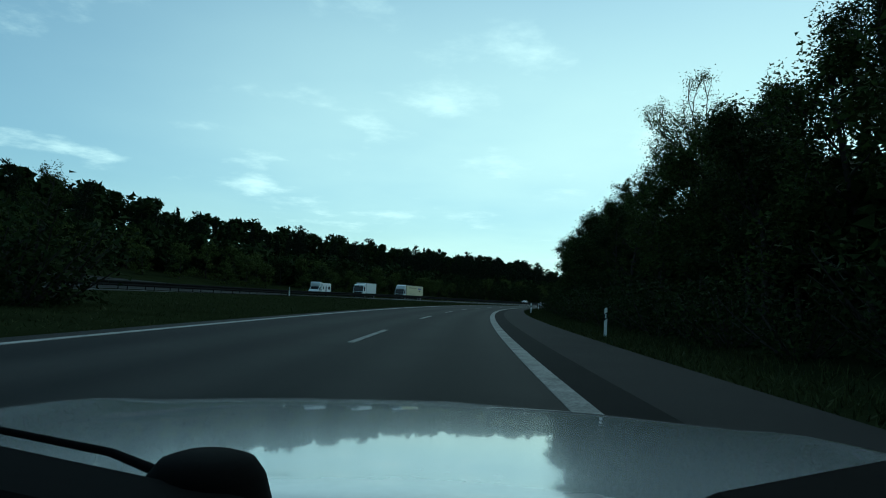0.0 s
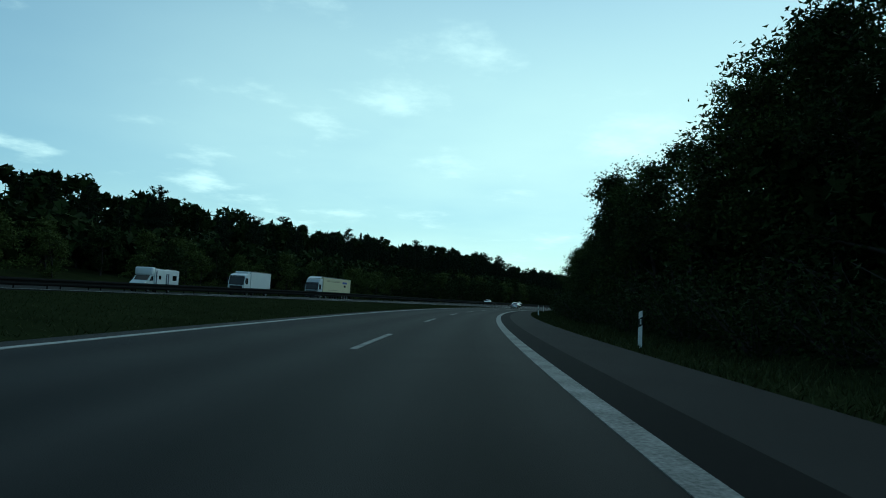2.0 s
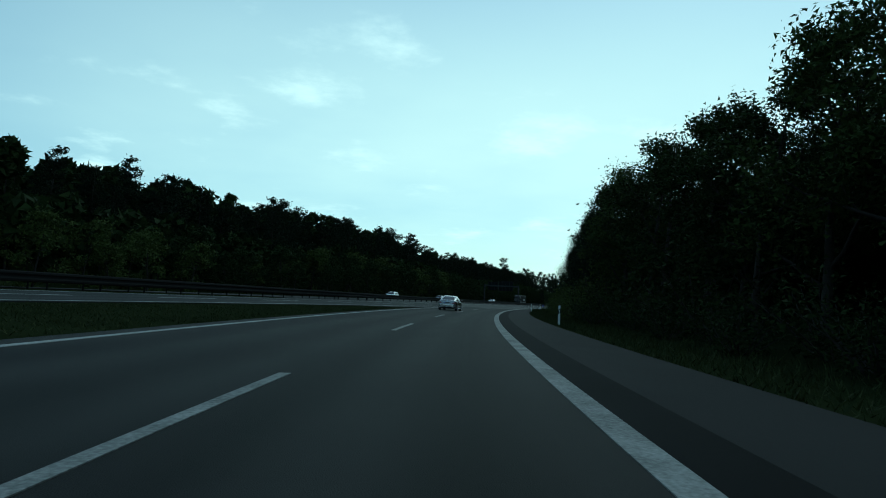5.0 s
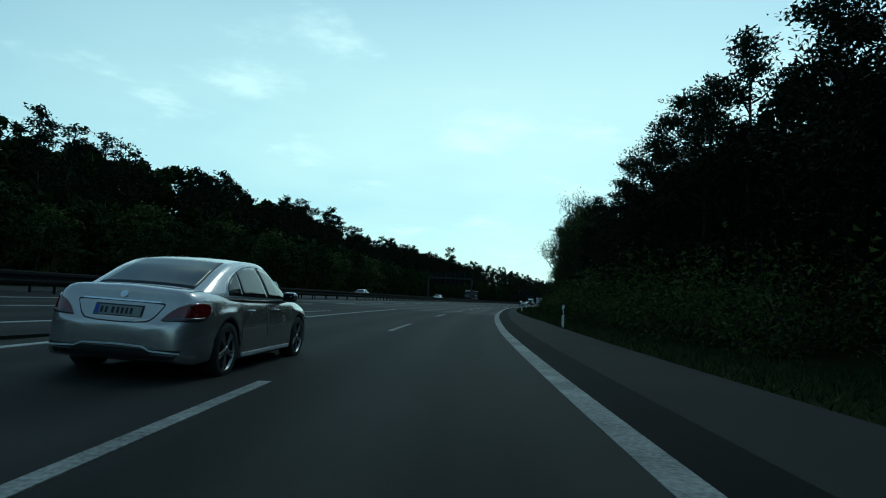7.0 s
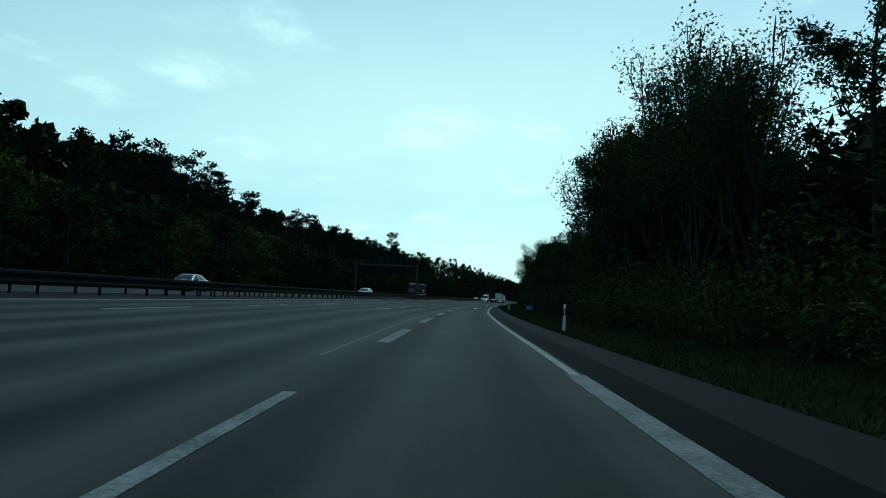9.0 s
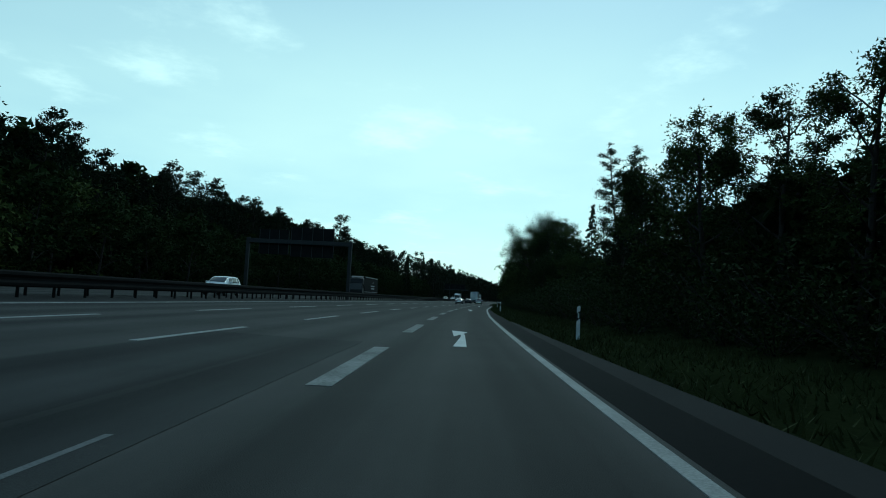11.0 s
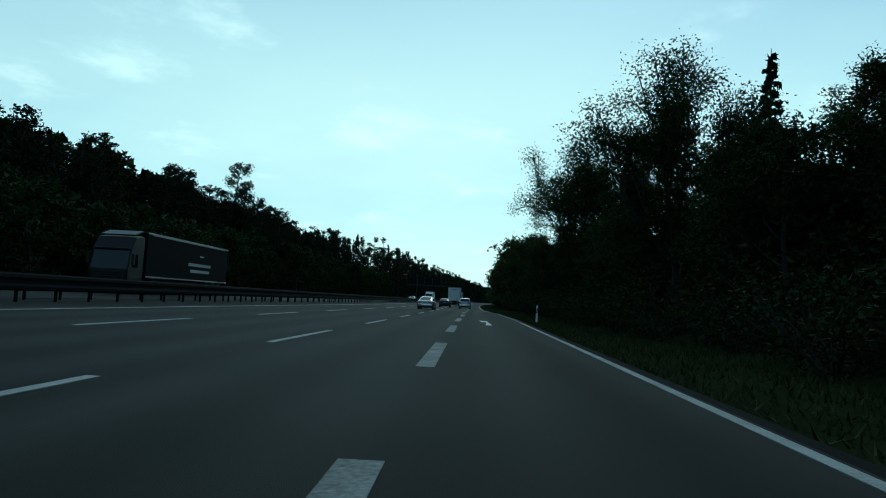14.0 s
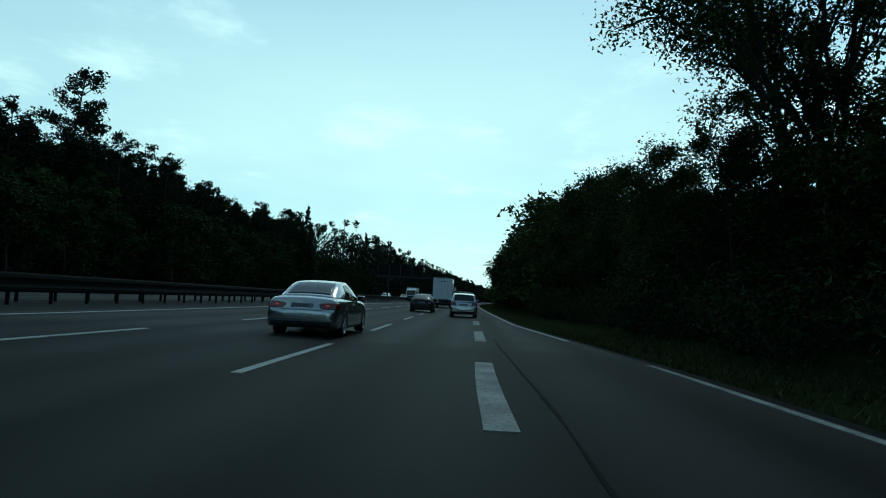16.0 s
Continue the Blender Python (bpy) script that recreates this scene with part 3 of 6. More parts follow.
far_leafy = [broadleaf(101 + k, 11, 4.8, 2700, 0.54, M_shrub if k % 2 else M_leaf, "rounded deciduous tree in front of the pines", 0.05, 5, 2) for k in range(3)]


def wood_mass(name, label, stems, size, mat):
    """Trees too far or too deep in the wood to tell apart, joined: (s, u, height, spread, leaves) each."""
    rng = np.random.default_rng(len(stems))
    cen, verts, faces = [], [], []
    for s, u, h, w, n in stems:
        x, y = plan(s, u)
        z0 = rise(s, u)
        tube(verts, faces, [(x, y, z0 - 0.4), (x + rng.normal() * 0.3, y, z0 + h * 0.9)], [0.17, 0.05], 4)
        lobes = np.stack([rng.normal(size=7) * w * 0.45, rng.normal(size=7) * w * 0.45, rng.uniform(0.12, 0.92, 7) * h], 1)
        lobes[0] = (0, 0, h * 0.93)
        r = rng.uniform(0.45, 0.75, 7) * w
        r[0] = w * 0.35
        k = rng.integers(0, 7, n)
        off = rng.normal(size=(n, 3)); off /= np.linalg.norm(off, axis=1, keepdims=True)
        p = lobes[k] + off * (r[k] * rng.uniform(0.3, 1, n) ** 0.5)[:, None]
        p[:, 2] = np.maximum(p[:, 2], 0.1)
        cen.append(p + (x, y, z0))
    root = tagged(new(name), label, "wood", kind="stuff")
    child("trunks", mesh_of("trunks", verts, faces, M_bark), root)
    child("foliage", card_mesh("foliage", np.concatenate(cen), size, rng, mat, 0.8, 0.1, None, 3), root)


def right_wood():
    s, deep = -14.0, []
    tall = bend([-14, 14, 17, 31, 36, 60, 66, 80, 92, 120, 130, 156, 188, 205, 242, 262, 272, 284, 296, 304, 314, 319, 346, 404, 430, 475, 484, 500, 516, 640],
                [14.0, 14.0, 10.0, 10.0, 10.6, 10.8, 11.5, 12.0, 12.0, 11.6, 10.6, 10.6, 12.2, 12.3, 12.8, 11.0, 11.5, 16.2, 16.8, 16.0, 15.0, 9.5, 10.5, 8.4, 9.6, 9.2, 12.0, 13.5, 15.0, 15.5])
    while s < 640:
        u = bend([0, 60, 90, 200, 262, 280, 296, 304, 314, 324, 640], [12.8, 12.8, 12.6, 11.9, 11.4, 12.0, 12.2, 13.6, 15.0, 12.2, 10.8])(s) + pick.uniform(-0.9, 1.0)
        open_crown = 266 < s < 298 or 312 < s < 332
        if 346 < s < 404:
            kind = None
        elif s < 62:
            kind = pick.choice(oaks + birches[:1])
        elif 196 < s < 262:
            kind = pick.choice(near_pines)
        elif s > 500:
            kind = pick.choice(far_leafy)
        else:
            kind = pick.choice(edge_trees if 272 < s < 299 else open_oaks if open_crown else oaks + near_pines[:1] if s > 480 else oaks)
        full = 15.5 if kind in near_pines + edge_trees else 11.6 if kind in far_leafy else 13.2
        size = tall(s) / full * pick.uniform(0.94, 1.05)
        fill = 0.58 if 285 < s < 311 else 0.85 if open_crown else 1.25 if kind in near_pines else 1.0
        if kind:
            set_tree(kind, s, u, size, pick.uniform(0, 360))
            h = tall(s) * fill
            deep.append((s + 2.6, 15 + pick.uniform(-0.8, 0.8), h * pick.uniform(0.54, 0.7), 2.6, 800))
            deep.append((s, 18.5 + pick.uniform(-1, 1), h * pick.uniform(0.56, 0.74), 3.0, 750))
            deep.append((s + 2, 25 + pick.uniform(-1, 1), min(h, 11) * pick.uniform(0.6, 0.75), 3.6, 450))
            deep.append((s + 1, 22 + pick.uniform(-1, 1), h * pick.uniform(0.58, 0.74), 3.2, 550))
            deep.append((s, 34 + pick.uniform(-1, 1), min(h, 10) * pick.uniform(0.6, 0.8), 3.8, 320))
        else:
            deep.append((s, 16 + pick.uniform(-1, 1), pick.uniform(2.8, 4.4), 2.4, 1700))
            deep.append((s + 2, 23 + pick.uniform(-1, 1), pick.uniform(3.6, 5.5), 3.0, 1100))
            deep.append((s, 30 + pick.uniform(-1, 1), pick.uniform(4, 6.5), 3.6, 500))
        s += pick.uniform(4.4, 6.0)
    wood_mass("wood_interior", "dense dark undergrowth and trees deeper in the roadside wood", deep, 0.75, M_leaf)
    s = -6.0
    while s < 500:
        # Sunny stretch gets paler leaves: the light is put into the shrub colour.
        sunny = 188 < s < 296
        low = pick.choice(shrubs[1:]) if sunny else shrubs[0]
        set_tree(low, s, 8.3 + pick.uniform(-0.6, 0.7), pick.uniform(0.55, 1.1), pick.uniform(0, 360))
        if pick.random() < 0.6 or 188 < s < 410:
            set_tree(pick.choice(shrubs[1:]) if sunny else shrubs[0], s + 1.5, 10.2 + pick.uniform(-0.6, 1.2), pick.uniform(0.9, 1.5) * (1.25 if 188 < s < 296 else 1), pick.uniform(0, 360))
        if 322 < s < 410:
            set_tree(shrubs[0], s + 0.8, 13.2 + pick.uniform(-0.6, 1.0), pick.uniform(1.2, 1.7), pick.uniform(0, 360))
        s += pick.uniform(2.6, 4.4)
    # trees that stand out by themselves: station, distance from the drive, kind, height over the kind's own
    for s, u, kind, size in ((387.6, 19.7, tall_pines[0], 1.03), (379.7, 20.2, tall_pines[1], 0.93), (366.3, 15.2, tall_pines[0], 0.8), (384.5, 21.0, near_pines[1], 0.86), (373.0, 20.5, near_pines[2], 0.7),
                             (416.0, 25.2, tall_pines[0], 0.86), (416.5, 28.0, near_pines[0], 1.1), (390.5, 25.0, near_pines[2], 0.62), (380.0, 26.5, near_pines[0], 0.6), (395.0, 23.5, near_pines[1], 0.6), (400.0, 20.0, near_pines[2], 0.55),
                             (19.5, 17.0, near_pines[0], 1.2), (430.2, 22.8, far_spruces[0], 0.98), (421.4, 24.4, birches[0], 1.1), (408.0, 17.5, oaks[1], 0.8),
                             (421.0, 13.2, big_oaks[1], 0.97), (459.5, 14.2, big_oaks[0], 1.05), (447.0, 16.5, big_oaks[1], 1.08), (470.0, 18.0, open_oaks[1], 1.3), (436.0, 18.0, open_oaks[0], 1.2), (452.0, 19.5, open_oaks[2], 1.5), (452.5, 12.6, oaks[2], 0.72), (464.0, 14.0, oaks[0], 0.72),
                             (11.0, 14.0, oaks[2], 1.2), (71.3, 25.0, open_tree, 0.98), (61.0, 27.0, bare_tree, 1.0), (64.3, 26.7, near_pines[1], 1.18), (49.5, 30.5, tall_tree, 1.0), (57.0, 18.0, birches[1], 1.1), (71.5, 16.5, open_oaks[0], 1.1), (51.0, 16.5, birches[1], 1.2), (42.0, 15.0, birches[0], 1.05), (33.0, 15.5, birches[1], 0.98),
                             (84.0, 13.6, oaks[0], 1.1), (82.3, 17.5, open_oaks[1], 1.24), (90.0, 15.0, open_oaks[2], 1.1),
                             (306.5, 13.8, oaks[2], 1.15), (319.0, 18.8, open_oaks[1], 1.55), (312.0, 18.5, edge_trees[0], 1.2),
                             (396.0, 14.2, oaks[0], 0.62), (402.0, 13.8, oaks[1], 0.7), (389.0, 15.0, oaks[2], 0.52), (382.0, 14.5, oaks[3], 0.46), (375.0, 14.8, oaks[0], 0.42)):
        set_tree(kind, s, u, size, (s * 7) % 360)
    for s, u, size in ((18.5, -12.9, 1.35), (20.5, -13.6, 1.6), (17.0, -13.6, 1.2)):
        set_tree(shrubs[0], s, u, size, s * 40)
    set_tree(birches[1], 19.5, -13.4, 0.36, 15)


def left_wood():
    s, deep = -30.0, []
    while s < 640:
        edge = main_left(s) - 17.5
        tall = bend([-30, 150, 220, 265, 300, 335, 360, 385, 440, 500, 640], [0.65, 0.70, 0.86, 0.99, 1.1, 1.1, 1.2, 1.04, 1.02, 1.14, 1.1])(s)
        near = min(edge - 4, -34) if s > 150 else edge - 3
        leafy = far_leafy + far_leafy[1:2] * 2 if s < 215 else far_leafy if s < 380 else far_leafy[0::2]
        conifers = far_pines * 3 + far_spruces if 210 < s < 540 else far_spruces * 2 + far_pines[:2]
        set_tree(pick.choice(leafy), s, near + pick.uniform(-2, 1.5), tall * pick.uniform(0.55, 0.85), pick.uniform(0, 360))
        set_tree(pick.choice(leafy), s + 3.5, near - 6 + pick.uniform(-2, 2), tall * pick.uniform(0.7, 1.0), pick.uniform(0, 360))
        set_tree(pick.choice(conifers), s + 1, near - 13 + pick.uniform(-2, 2), tall * pick.uniform(0.7, 0.95), pick.uniform(0, 360))
        set_tree(pick.choice(conifers), s + 4.5, near - 20 + pick.uniform(-3, 3), tall * pick.uniform(0.75, 1.0), pick.uniform(0, 360))
        for k in range(3):
            deep.append((s + 2.7 * k, near - 10 - pick.uniform(0, 2), pick.uniform(7, 11) * tall, 3.6, 300))
            deep.append((s + 2.7 * k, near - 24 - pick.uniform(0, 4), 20 * tall * pick.uniform(0.72, 0.93), 3.8, 620))
            if s > 200:
                deep.append((s + 2.7 * k, near - 38 - pick.uniform(0, 4), 15 * tall * pick.uniform(0.8, 1.0), 4.2, 330))
        s += pick.uniform(7.0, 9.0)
    for s, u, h, k in ((507.0, -47.2, 25.6, 0), (500.0, -49.0, 19.2, 1), (508.0, -41.5, 18.6, 2), (521.0, -41.5, 19.0, 1), (494.0, -53.6, 20.8, 2), (490.5, -50.5, 19.8, 0), (352, -53, 20.5, 0), (219.6, -56.5, 14.5, 1), (206.7, -65.6, 16.5, 0), (460, -48, 18.5, 1), (279, -69.6, 19.0, 0), (430, -50, 19.0, 0), (560, -52, 20.5, 1), (155, -60, 15.0, 1)):
        set_tree(lone_pines[k], s, u, h / 18.3, s * 31)
    for s, u, h in ((700, -46, 27), (690, -44, 22), (330, -50, 19.5), (561, -32, 18.4), (610, -50, 22), (245, -62, 18)):
        set_tree(far_spruces[0], s, u, h / 19, s)
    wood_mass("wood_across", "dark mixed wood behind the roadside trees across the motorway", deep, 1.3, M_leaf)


def far_wood():
    """The woods further along, on both sides."""
    near, far = [], []
    for k in range(220):
        for u in (-32, -40, -50, -60, 12, 18, 26):
            s = 636 + 6.5 * k + pick.uniform(-3, 3)
            h = pick.uniform(20, 27) if u < -35 else pick.uniform(15, 21) if u < 0 else pick.uniform(10, 16) if k < 30 else pick.uniform(16, 22)
            (near if k < 60 else far).append((s, u + pick.uniform(-3, 3), h, 3.2, 300 if k < 60 else 90))
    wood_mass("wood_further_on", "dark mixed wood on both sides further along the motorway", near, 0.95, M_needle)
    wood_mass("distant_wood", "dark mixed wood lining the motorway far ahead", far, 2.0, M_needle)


def grass():
    """Blades and weeds of the verge and of the wedge between the roads."""
    rng = np.random.default_rng(3)
    cen = []
    for _ in range(60000):
        s = rng.uniform(-4, 460)
        a = asphalt_edge(s) + 0.05
        cen.append((s, a + (8.2 - a) * rng.random() ** 1.3))
    for _ in range(60000):
        s = rng.uniform(0, 192)
        a, b = main_right(s) + 0.3, ramp_left(s) - 0.8
        if b > a:
            cen.append((s, b - min(b - a, 16) * rng.random()))
    n = len(cen)
    v = np.empty((n, 3, 3))
    for i, (s, u) in enumerate(cen):
        x, y = plan(s, u)
        z = rise(s, u) - 0.05
        h = rng.uniform(0.07, 0.2) * (1.3 if u > 6 else 1 if u > 0 else 0.6)
        a = rng.uniform(0, 6.283)
        w = 0.02 if u > 0 else 0.013
        dx, dy = math.cos(a) * w, math.sin(a) * w
        v[i] = ((x - dx, y - dy, z), (x + dx, y + dy, z), (x + rng.normal() * 0.08, y + rng.normal() * 0.08, z + h))
    me = bpy.data.meshes.new("grass")
    me.vertices.add(3 * n); me.vertices.foreach_set("co", v.reshape(-1))
    me.loops.add(3 * n); me.loops.foreach_set("vertex_index", np.arange(3 * n))
    me.polygons.add(n); me.polygons.foreach_set("loop_start", np.arange(n) * 3)
    me.update(calc_edges=True)
    me.materials.append(M_grass)
    tagged(new("verge_grass", me), "rough dark green grass on the verges", "grass", kind="stuff")


right_wood()
left_wood()
far_wood()
grass()


# ------------------------------------------------------------ road furniture
M_blue = material("sign_blue", (0.014, 0.035, 0.26), 0.45, 0, 0.5, 0.15, 4, 30)
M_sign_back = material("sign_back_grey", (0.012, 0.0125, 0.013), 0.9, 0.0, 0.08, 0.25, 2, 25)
M_reflector = material("pale_reflector", (0.6, 0.6, 0.56), 0.3, 0, 0.6, 0.1, 10, 50)


def delineator():
    """Roadside marker post: tapered white post, slanted black band, reflector."""
    root = tagged(new("delineator_post"), "white roadside marker post with a slanted black band", "marker post", "marker posts along the verge")
    bm = bmesh.new()
    prof = [(-0.06, -0.04), (0.06, -0.04), (0.045, 0.035), (0, 0.055), (-0.045, 0.035)]
    rings = []
    for z, k in ((-0.25, 1.0), (0.6, 0.97), (0.96, 0.9), (1.0, 0.75)):
        rings.append([bm.verts.new((x * k, y * k, z + (0.03 * (x > 0) if z > 0.9 else 0))) for x, y in prof])
    for a, b in zip(rings, rings[1:]):
        for k in range(5):
            bm.faces.new((a[k], a[(k + 1) % 5], b[(k + 1) % 5], b[k]))
    bm.faces.new(rings[-1]); bm.faces.new(rings[0][::-1])
    part("post", bm, M_white_plastic, root)
    bm = bmesh.new()
    for z0, z1 in ((0.58, 0.83),):
        ring = [[bm.verts.new((x * 1.03, y * 1.03, z + x * 0.7)) for x, y in prof] for z in (z0, z1)]
        for k in range(5):
            bm.faces.new((ring[0][k], ring[0][(k + 1) % 5], ring[1][(k + 1) % 5], ring[1][k]))
    band = part("band", bm, M_black_plastic, root, "slanted black band")
    part("reflector", box(-0.022, 0.022, -0.054, -0.038, 0.64, 0.80, 0.004), M_reflector, band, "pale reflector")
    return root


first = delineator()
first.matrix_basis = place(24.2, 5.3)
for s, u in ((74.4, 5.05), (124.2, 5.05), (173.6, 4.8), (223.1, 4.45), (272.9, 4.05), (322.5, 4.0), (372.4, 3.88), (420.5, 4.75)):
    copy_thing(first, place(s, u))
copy_thing(first, place(80, main_right(80) + 0.9))


def kilometre_sign():
    root = tagged(new("kilometre_sign"), "small blue kilometre sign with white digits on a thin post", "road sign")
    root.matrix_basis = place(285.8, 3.8)
    for x in (-0.1, 0.1):
        part("post", cyl(0.016, 0.016, 1.1, 10, pose(x, 0.02, 0.3)), M_post_steel, root)
    part("panel", box(-0.21, 0.21, -0.004, 0.004, 0.55, 0.84, 0.003), M_blue, root)
    txt = bpy.data.curves.new("digits", "FONT")
    txt.body, txt.size, txt.extrude, txt.align_x = "2,5", 0.22, 0.001, "CENTER"
    txt.materials.append(M_white_plastic)
    d = new("digits", txt)
    d.parent = root
    d.matrix_basis = pose(0, -0.007, 0.62, 90, 0, 0)


kilometre_sign()


def guard_rail(s0, s1, f, label, face):
    """Crash barrier: a W-shaped steel beam on posts, along the line f(s)."""
    root = tagged(new("guard_rail"), label, "guard rail")
    prof = [(0.0, 0.36), (0.05, 0.41), (0.065, 0.51), (0.0, 0.6), (0.0, 0.69), (0.065, 0.78), (0.05, 0.88), (0.0, 0.93), (-0.02, 0.93), (-0.02, 0.36)]
    ss = np.arange(s0, s1 + 1, 4.0)
    verts, faces = [], []
    for s in ss:
        for dx, z in prof:
            u = f(s) + dx * face
            verts.append((*plan(s, u), rise(s, u) + z))
    w = len(prof)
    for i in range(len(ss) - 1):
        for j in range(w):
            faces.append((i * w + j, i * w + (j + 1) % w, (i + 1) * w + (j + 1) % w, (i + 1) * w + j))
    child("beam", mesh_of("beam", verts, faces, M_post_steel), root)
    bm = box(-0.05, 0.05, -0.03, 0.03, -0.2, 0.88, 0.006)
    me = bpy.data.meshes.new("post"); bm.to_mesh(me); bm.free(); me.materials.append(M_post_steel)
    for s in np.concatenate([np.arange(s0, 280, 4.0), np.arange(280, 540, 2.0), np.arange(540, s1, 5.0)]):
        p = child("post", me, root)
        p.matrix_basis = place(s, f(s) - 0.09 * face)


guard_rail(-100, 820, rail_line, "steel crash barrier in the median, darkened as if backlit", 1)
guard_rail(-100, 820, shifted(rail_line, -1.3), "steel crash barrier facing the oncoming lanes, darkened as if backlit", -1)


def gantry(s, u_right, u_left, label, panels, posts=(0.0, 1.0), beam=6.8, half=0.2):
    """Sign gantry: posts at these shares of its span, a box beam, and sign panels on ribs."""
    root = tagged(new("sign_gantry"), label, "sign gantry")
    root.matrix_basis = place(s, u_right) @ Matrix.Translation((0, 0, 0))
    span = u_right - u_left
    for share in posts:
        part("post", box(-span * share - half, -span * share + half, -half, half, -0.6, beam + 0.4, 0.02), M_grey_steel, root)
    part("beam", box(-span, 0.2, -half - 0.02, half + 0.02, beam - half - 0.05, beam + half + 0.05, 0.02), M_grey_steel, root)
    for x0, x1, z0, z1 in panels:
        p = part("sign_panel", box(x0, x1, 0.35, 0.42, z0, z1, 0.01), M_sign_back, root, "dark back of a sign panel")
        k = int((x1 - x0) / 1.1)
        for i in range(k + 1):
            x = x0 + (x1 - x0) * i / k
            part("rib", box(x - 0.03, x + 0.03, 0.24, 0.35, z0 + 0.05, z1 - 0.02), M_grey_steel, p)


gantry(381, -14.6, -27.5, "steel sign gantry over the oncoming lanes, seen from behind", [(-7.6, -2.2, 5.0, 8.7), (-11.6, -7.9, 5.2, 8.3)])
gantry(545, -5.8, -15.2, "cantilevered steel sign gantry with four dark panels above the median", [(-9.1 + 1.95 * k, -7.25 + 1.95 * k, 4.75, 6.6) for k in range(4)], (0.77,), 4.55, 0.1)


# directional arrows of the merging lane
def merge_arrow(s, u, long=1.0):
    base = [(-0.15, 0.0), (0.15, 0.0), (0.15, 4.7), (0.1, 5.5), (0.24, 6.55), (-0.26, 7.2), (-0.17, 3.95), (0.03, 5.05), (0.03, 3.9)]
    bm = bmesh.new()
    top = [bm.verts.new((*plan(s + y * long, u + x), rise(s, u) + 0.007)) for x, y in base]
    f = bm.faces.new(top)
    if f.normal.z < 0:
        f.normal_flip()
    r = bmesh.ops.extrude_face_region(bm, geom=[f])
    bmesh.ops.translate(bm, vec=(0, 0, -0.006), verts=[e for e in r["geom"] if isinstance(e, bmesh.types.BMVert)])
    bmesh.ops.triangulate(bm, faces=bm.faces)
    return tagged(part("road_marking", bm, M_bright_paint, None), "white bent arrow painted on the merging lane", "road marking", kind="structure")


merge_arrow(364.1, 0.7)
merge_arrow(411.75, 1.55)
merge_arrow(316, 0.25)
seam = bend([335, 368, 415, 427, 440, 449, 475], [-0.6, -0.42, 0.45, 0.6, 1.02, 1.06, 1.35])
tagged(ribbon("road_crack", 428, 452, lambda s: seam(s) - 0.018 - 0.01 * math.sin(s * 2.1), lambda s: seam(s) + 0.018 + 0.008 * math.sin(s * 1.3), M_joint, 0.005, 0.8, 0.004), "dark tar seam in the merging lane", "road seam", kind="structure")
M_old_paint = material("faded_paint", (0.12, 0.12, 0.12), 0.8, 0, 0.3, 0.4, 3, 40, 0.3)
tagged(ribbon("road_old_line", 258, 306, flat(-2.22), flat(-2.16), M_old_paint, 0.005, 2.0, 0.004), "faded remains of an old lane line", "road marking", kind="structure")
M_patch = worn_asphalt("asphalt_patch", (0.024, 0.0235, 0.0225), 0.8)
for s0, s1, a, b in ((300, 316, -5.2, -1.9),):
    tagged(ribbon("road_patch", s0, s1, flat(a), flat(b), M_patch, 0.004, 2.0, 0.003), "darker resurfaced patch of asphalt", "road patch", kind="structure")
tagged(ribbon("road_joint", 241.2, 241.6, flat(1.95), flat(4.1), M_joint, 0.005, 0.5, 0.004), "dark joint across the shoulder", "road seam", kind="structure")


# ------------------------------------------------------------ vehicles
from mathutils.bvhtree import BVHTree

M_silver = material("silver_paint", (0.39, 0.37, 0.36), 0.27, 0.8, 0.5, 0.05, 1.5, 400, 0, coat=0.8)
M_pale_silver = material("pale_silver_paint", (0.36, 0.36, 0.36), 0.2, 0.9, 0.5, 0.06, 1.5, 400, 0, coat=0.6)
M_black_paint = material("black_paint", (0.008, 0.008, 0.009), 0.45, 0.0, 0.2, 0.1, 1.5, 300, 0, coat=0.08)
M_white_paint = material("white_paint", (0.62, 0.64, 0.64), 0.35, 0.0, 0.5, 0.06, 1.2, 200, 0, coat=0.4)
M_blue_paint = material("dark_blue_paint", (0.03, 0.045, 0.09), 0.3, 0.2, 0.5, 0.1, 1.5, 300, 0, coat=0.6)
M_glass = material("tinted_glass", (0.008, 0.009, 0.0095), 0.05, 0.0, 0.35, 0.1, 2, 20)
M_rear_glass = material("heated_rear_glass", (0.02, 0.023, 0.025), 0.08, 0.0, 0.4, 0.1, 2, 20)
M_chrome = material("chrome", (0.72, 0.73, 0.74), 0.12, 1.0, 0.5, 0.05, 5, 60)
# Pale base colour stands in for sky reflected in the chrome strips.
M_trim = material("pale_trim", (0.6, 0.61, 0.61), 0.3, 0.15, 0.5, 0.05, 5, 60)
M_alloy = material("alloy_rim", (0.3, 0.305, 0.31), 0.34, 0.9, 0.5, 0.12, 5, 60)
M_tyre = material("tyre_rubber", (0.016, 0.016, 0.016), 0.85, 0, 0.3, 0.25, 8, 80, 0.3)
M_tail = material("tail_lamp_red", (0.085, 0.004, 0.005), 0.12, 0, 0.6, 0.35, 8, 60, coat=0.6)
M_plate = material("plate_white", (0.2, 0.205, 0.2), 0.6, 0, 0.4, 0.06, 8, 60)
M_pale_print = material("pale_print", (0.36, 0.365, 0.36), 0.6, 0, 0.3, 0.1, 8, 60)
M_plate_blue = material("plate_blue", (0.02, 0.05, 0.3), 0.5, 0, 0.4, 0.1, 8, 60)
M_lamp_clear = material("headlamp_glass", (0.5, 0.53, 0.55), 0.08, 0.3, 0.8, 0.15, 8, 60)
